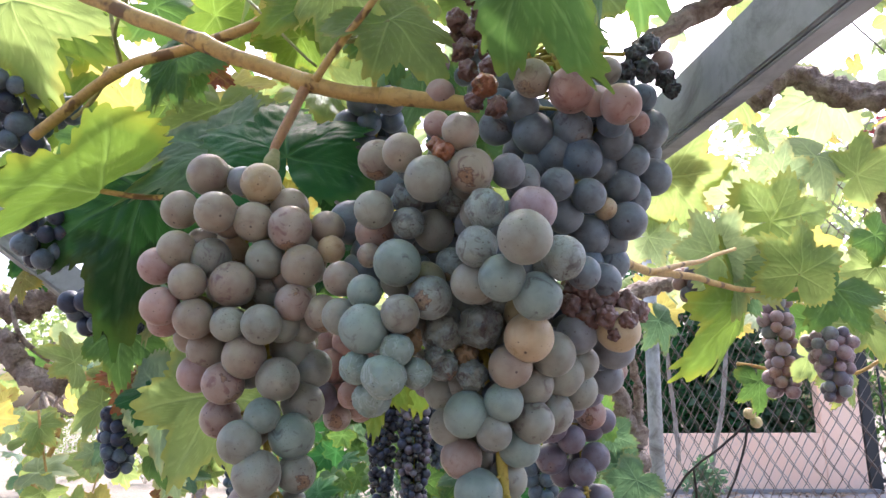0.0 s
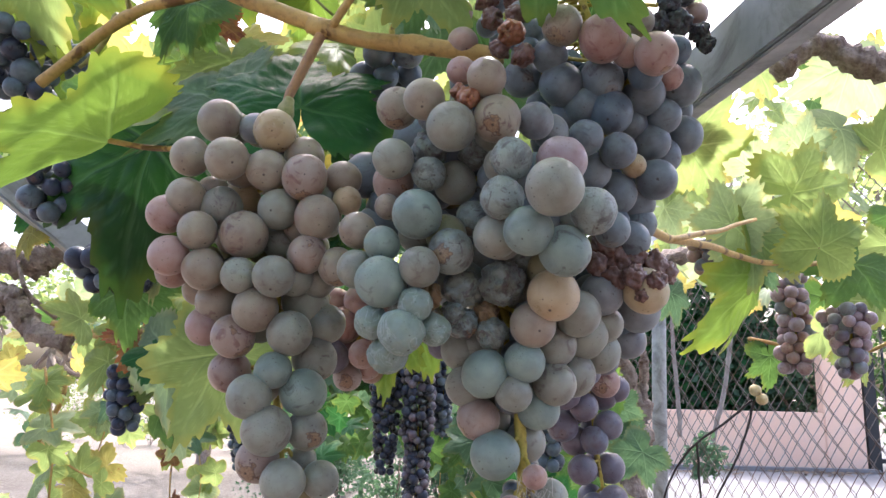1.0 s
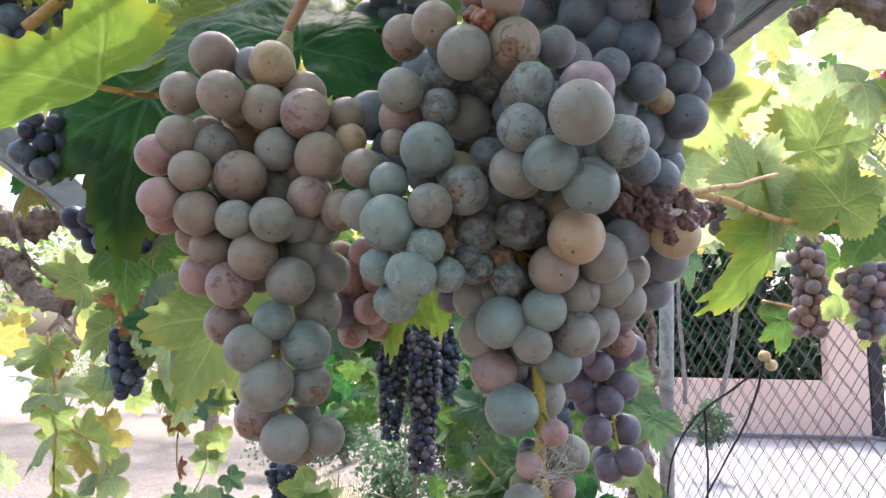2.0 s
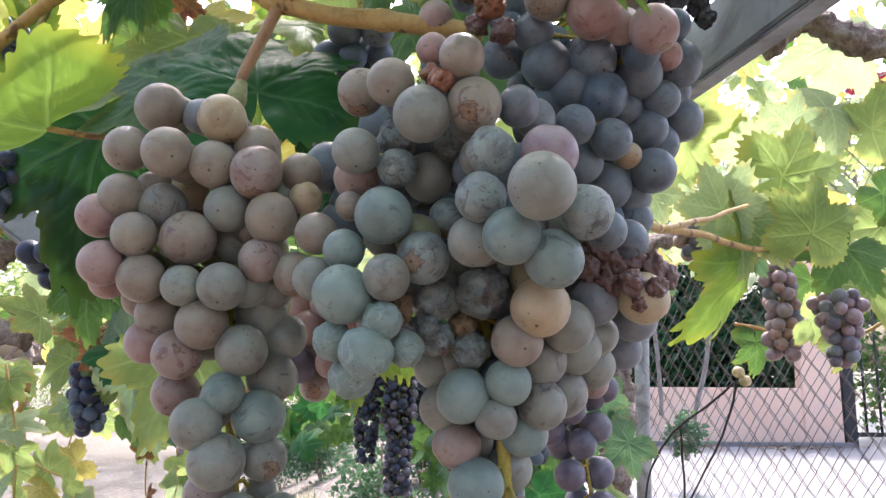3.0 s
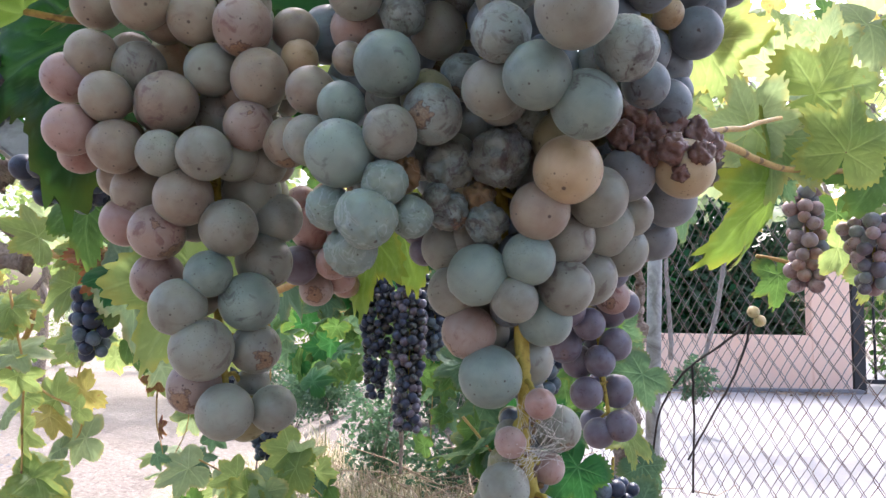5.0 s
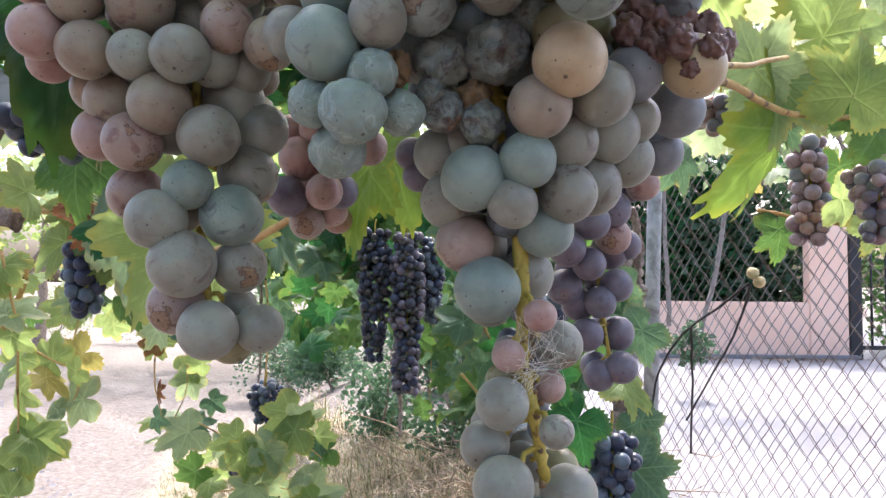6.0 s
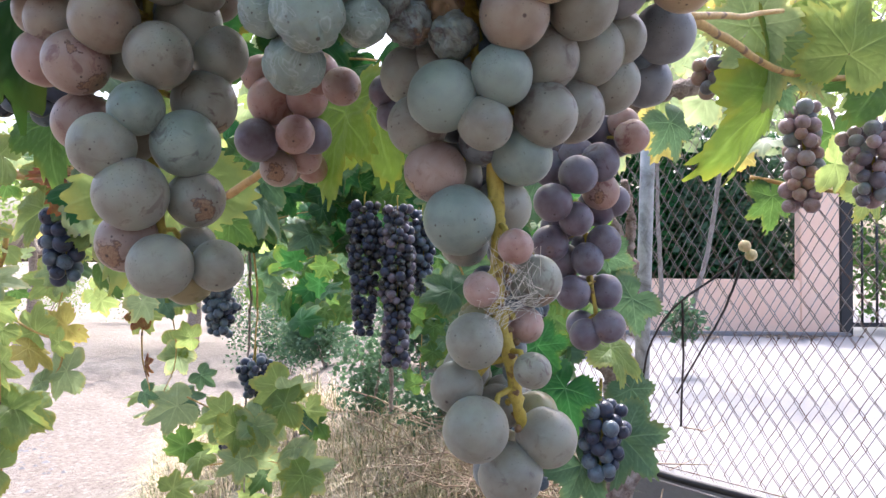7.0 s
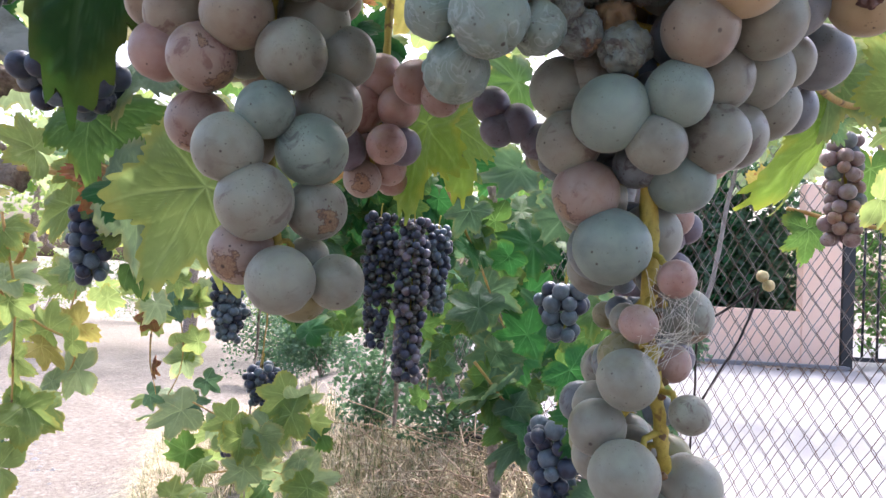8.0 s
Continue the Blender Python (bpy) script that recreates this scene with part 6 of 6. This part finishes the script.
for n, (x, y, h, w) in enumerate(((-9, 15, 5.0, 2.6), (-4.8, 13, 4.6, 2.5), (-1.0, 14.5, 5.2, 2.8), (3.0, 13, 6.0, 3.0), (7.5, 12.5, 6.0, 3.0), (12, 14, 6.0, 3.2), (-14, 16, 5.5, 3.0))):
    tree((x, y, 0.0 if x < 0 else 0.7), h, w, LEAF["pale" if n % 2 else "light"], 50 + n, "pale sunlit tree far behind the vines")
for n, (x, y, r) in enumerate(((-8.0, 18.0, 1.6), (-1.3, 7.4, 0.6), (-0.2, 5.4, 0.55), (-11.0, 19.0, 1.6), (0.8, 5.6, 0.6), (-2.2, 9.5, 1.0), (-5.2, 17.0, 1.4), (-2.9, 12.0, 1.4), (-0.8, 11.5, 1.4), (1.0, 11.8, 1.3))):
    shrub((x, y, ground_z(x, y)), (r, 0.5, r * 0.9), 3200, 0.048, LEAF[("green", "sage", "sage", "lime")[n % 4]], 60 + n, "vine_bush", "untrained vine bush at the side of the track", "vine")
shrub((-0.35, 3.3, ground_z(-0.35, 3.3)), (0.32, 0.25, 0.32), 1700, 0.03, LEAF["sage"], 71, "shrub", "grey-green low shrub on the grassy bank")
shrub((0.05, 3.0, ground_z(0.05, 3.0)), (0.30, 0.25, 0.26), 1300, 0.03, LEAF["sage"], 72, "shrub", "grey-green low shrub on the grassy bank")

# two dry seed balls on a bent branch against the fence
sprig = thing("dry_branch", "bent dark branch with two pale yellow seed balls", "branch", (0.70, 1.95, 1.2))
SEED = grape_skin("seed_ball", (0.60, 0.46, 0.20), (0.62, 0.50, 0.24), (0.66, 0.56, 0.34), 0.3, 0.2, 0.7)
seed_mesh = ball("seed_ball", SEED, 3, "dented", 16, 10)
for q in ((0.736, 1.870, 1.536), (0.751, 1.870, 1.515)):
    s = part("seed_ball", seed_mesh, sprig)
    s.location, s.scale = Vector(q) - sprig.location, (0.0145, 0.0145, 0.0145)
TWIG = Nodes("dark_twig", 0.8).color((0.035, 0.026, 0.022)).mat
for pts in ([(0.729, 1.875, 1.512), (0.670, 1.900, 1.457), (0.606, 1.930, 1.403), (0.562, 1.960, 1.340), (0.537, 2.000, 1.252), (0.530, 2.020, 1.152)], [(0.732, 1.875, 1.507), (0.717, 1.880, 1.449), (0.684, 1.880, 1.369), (0.634, 1.880, 1.282), (0.578, 1.880, 1.182)], [(0.606, 1.930, 1.403), (0.614, 1.950, 1.341), (0.621, 1.970, 1.257), (0.622, 1.990, 1.079)]):
    line = bend([Vector(q) - sprig.location for q in pts], 6, 0.002)
    part("twig", mesh_of("twig", *tube(line, taper(0.0032, 0.0026, len(line)), 6, 0.3), [TWIG]), sprig)

# thin pale trunk behind the fence
sapling = thing("sapling", "thin pale-barked young tree behind the fence", "tree", (1.4, 5.2, YARD))
PALE_BARK = bark("pale_bark", (0.20, 0.175, 0.155), (0.32, 0.29, 0.26), 20, 0.004)
for trunk_line, wide in ((((1.435, 4.600, 0.990), (1.473, 4.600, 1.156), (1.527, 4.600, 1.357), (1.576, 4.600, 1.528), (1.626, 4.600, 1.805), (1.667, 4.600, 2.089), (1.753, 4.600, 2.453)), 0.017), (((1.245, 4.400, 1.270), (1.241, 4.400, 1.497), (1.224, 4.400, 1.796), (1.222, 4.400, 2.067), (1.245, 4.400, 2.381)), 0.014)):
    line = bend([Vector(q) - sapling.location for q in trunk_line], 5, 0.006)
    part("trunk", mesh_of("trunk", *tube(line, taper(wide, wide * 0.7, len(line)), 10, 0.2), [PALE_BARK]), sapling)
tagged(part("crown", leaf_heap("crown", Vector((1.701, 4.600, 2.576)) - sapling.location, (0.9, 0.5, 0.5), 600, 0.09, LEAF["pale"], 77), sapling), kind="stuff")
tagged(part("base_leaves", leaf_heap("base_leaves", Vector((1.410, 4.500, 1.143)) - sapling.location, (0.14, 0.1, 0.17), 260, 0.05, LEAF["sage"], 78), sapling), kind="stuff")

# ---- dry grass and stones ----
STRAW = [Nodes("straw", 0.8).color((0.68, 0.56, 0.37)).mat, Nodes("straw_grey", 0.8).color((0.58, 0.50, 0.37)).mat, Nodes("straw_green", 0.7).color((0.20, 0.22, 0.08)).mat]
rng = random.Random(8)
spots = []
while len(spots) < 22000:
    x, y = rng.uniform(-2.2, 0.9), rng.uniform(2.0, 6.5)
    s = side(x, y)
    if -1.9 < s < -0.10 and x > -1.0 - 0.35 * (y - 2) * 0.9 and noise.noise(Vector((x * 1.6, y * 1.6, 2))) > -0.3:
        spots.append((x, y, ground_z(x, y) - 0.01))
tagged(new("dry_grass", blades("dry_grass", spots, (0.07, 0.30), 0.0021, STRAW, 9)), "dead straw-coloured grass on the bank", "grass", kind="stuff")
pv, pf = [], []
for _ in range(2600):
    x, y = rng.uniform(-7, 0.3), rng.uniform(3.0, 9.5)
    if side(x, y) > -0.9:
        continue
    r, z, n = rng.uniform(0.006, 0.03) * (0.6 + y / 10), ground_z(x, y), len(pv)
    pv += [Vector((x, y, z)) + Vector(q) * r * rng.uniform(0.7, 1.3) for q in ((1, 0, 0), (0.2, 0.9, 0), (-0.9, 0.3, 0), (-0.3, -0.9, 0), (0.1, 0.1, 0.55))]
    pf += [(n, n + 1, n + 4), (n + 1, n + 2, n + 4), (n + 2, n + 3, n + 4), (n + 3, n, n + 4)]
tagged(new("stones", mesh_of("stones", pv, pf, [CONCRETE], smooth=False)), "small pale stones strewn on the track", "stones", kind="stuff")

# a heap of cut brushwood and dead tendrils at the foot of the bank
bv = []
for _ in range(420):
    x, y = rng.gauss(0.12, 0.28), rng.gauss(2.55, 0.22)
    z = ground_z(x, y) + abs(rng.gauss(0, 0.10))
    a, h = rng.uniform(0, 6.28), rng.uniform(0.12, 0.4)
    d = Vector((math.cos(a), math.sin(a), rng.uniform(-0.25, 0.45))) * h
    p = Vector((x, y, z))
    bv.append(tube([p, p + d * 0.5 + Vector((0, 0, rng.uniform(-0.03, 0.06))), p + d], [0.0028, 0.0022, 0.0012], 4, closed=False))
BRUSH = bark("dead_twigs", (0.28, 0.20, 0.13), (0.44, 0.34, 0.24), 30, 0.001)
tagged(new("brushwood", mesh_of("brushwood", *join(*bv), [BRUSH])), "tangled heap of dry brown cuttings", "brushwood", kind="stuff")

# dead leaves and grit blown against the foot of the pink wall
LITTER = bark("leaf_litter", (0.20, 0.14, 0.09), (0.36, 0.29, 0.21), 14, 0.002)
lv, lf = [], []
for _ in range(900):
    x, y = rng.uniform(0.7, 3.75), 6.93 - abs(rng.gauss(0, 0.16))
    if noise.noise(Vector((x * 2.1, y * 2.1, 5))) < -0.12:
        continue
    r, a, n = rng.uniform(0.012, 0.034), rng.uniform(0, 6.28), len(lv)
    u, v = Vector((math.cos(a), math.sin(a), rng.uniform(-0.3, 0.5))) * r, Vector((-math.sin(a), math.cos(a), rng.uniform(-0.2, 0.4))) * r * 0.5
    p = Vector((x, y, YARD + 0.012))
    lv += [p - u, p + v, p + u, p - v]
    lf += [(n, n + 1, n + 2), (n, n + 2, n + 3)]
tagged(new("leaf_litter", mesh_of("leaf_litter", lv, lf, [LITTER], smooth=False)), "dry brown leaf litter along the foot of the pink wall", "litter", kind="stuff")
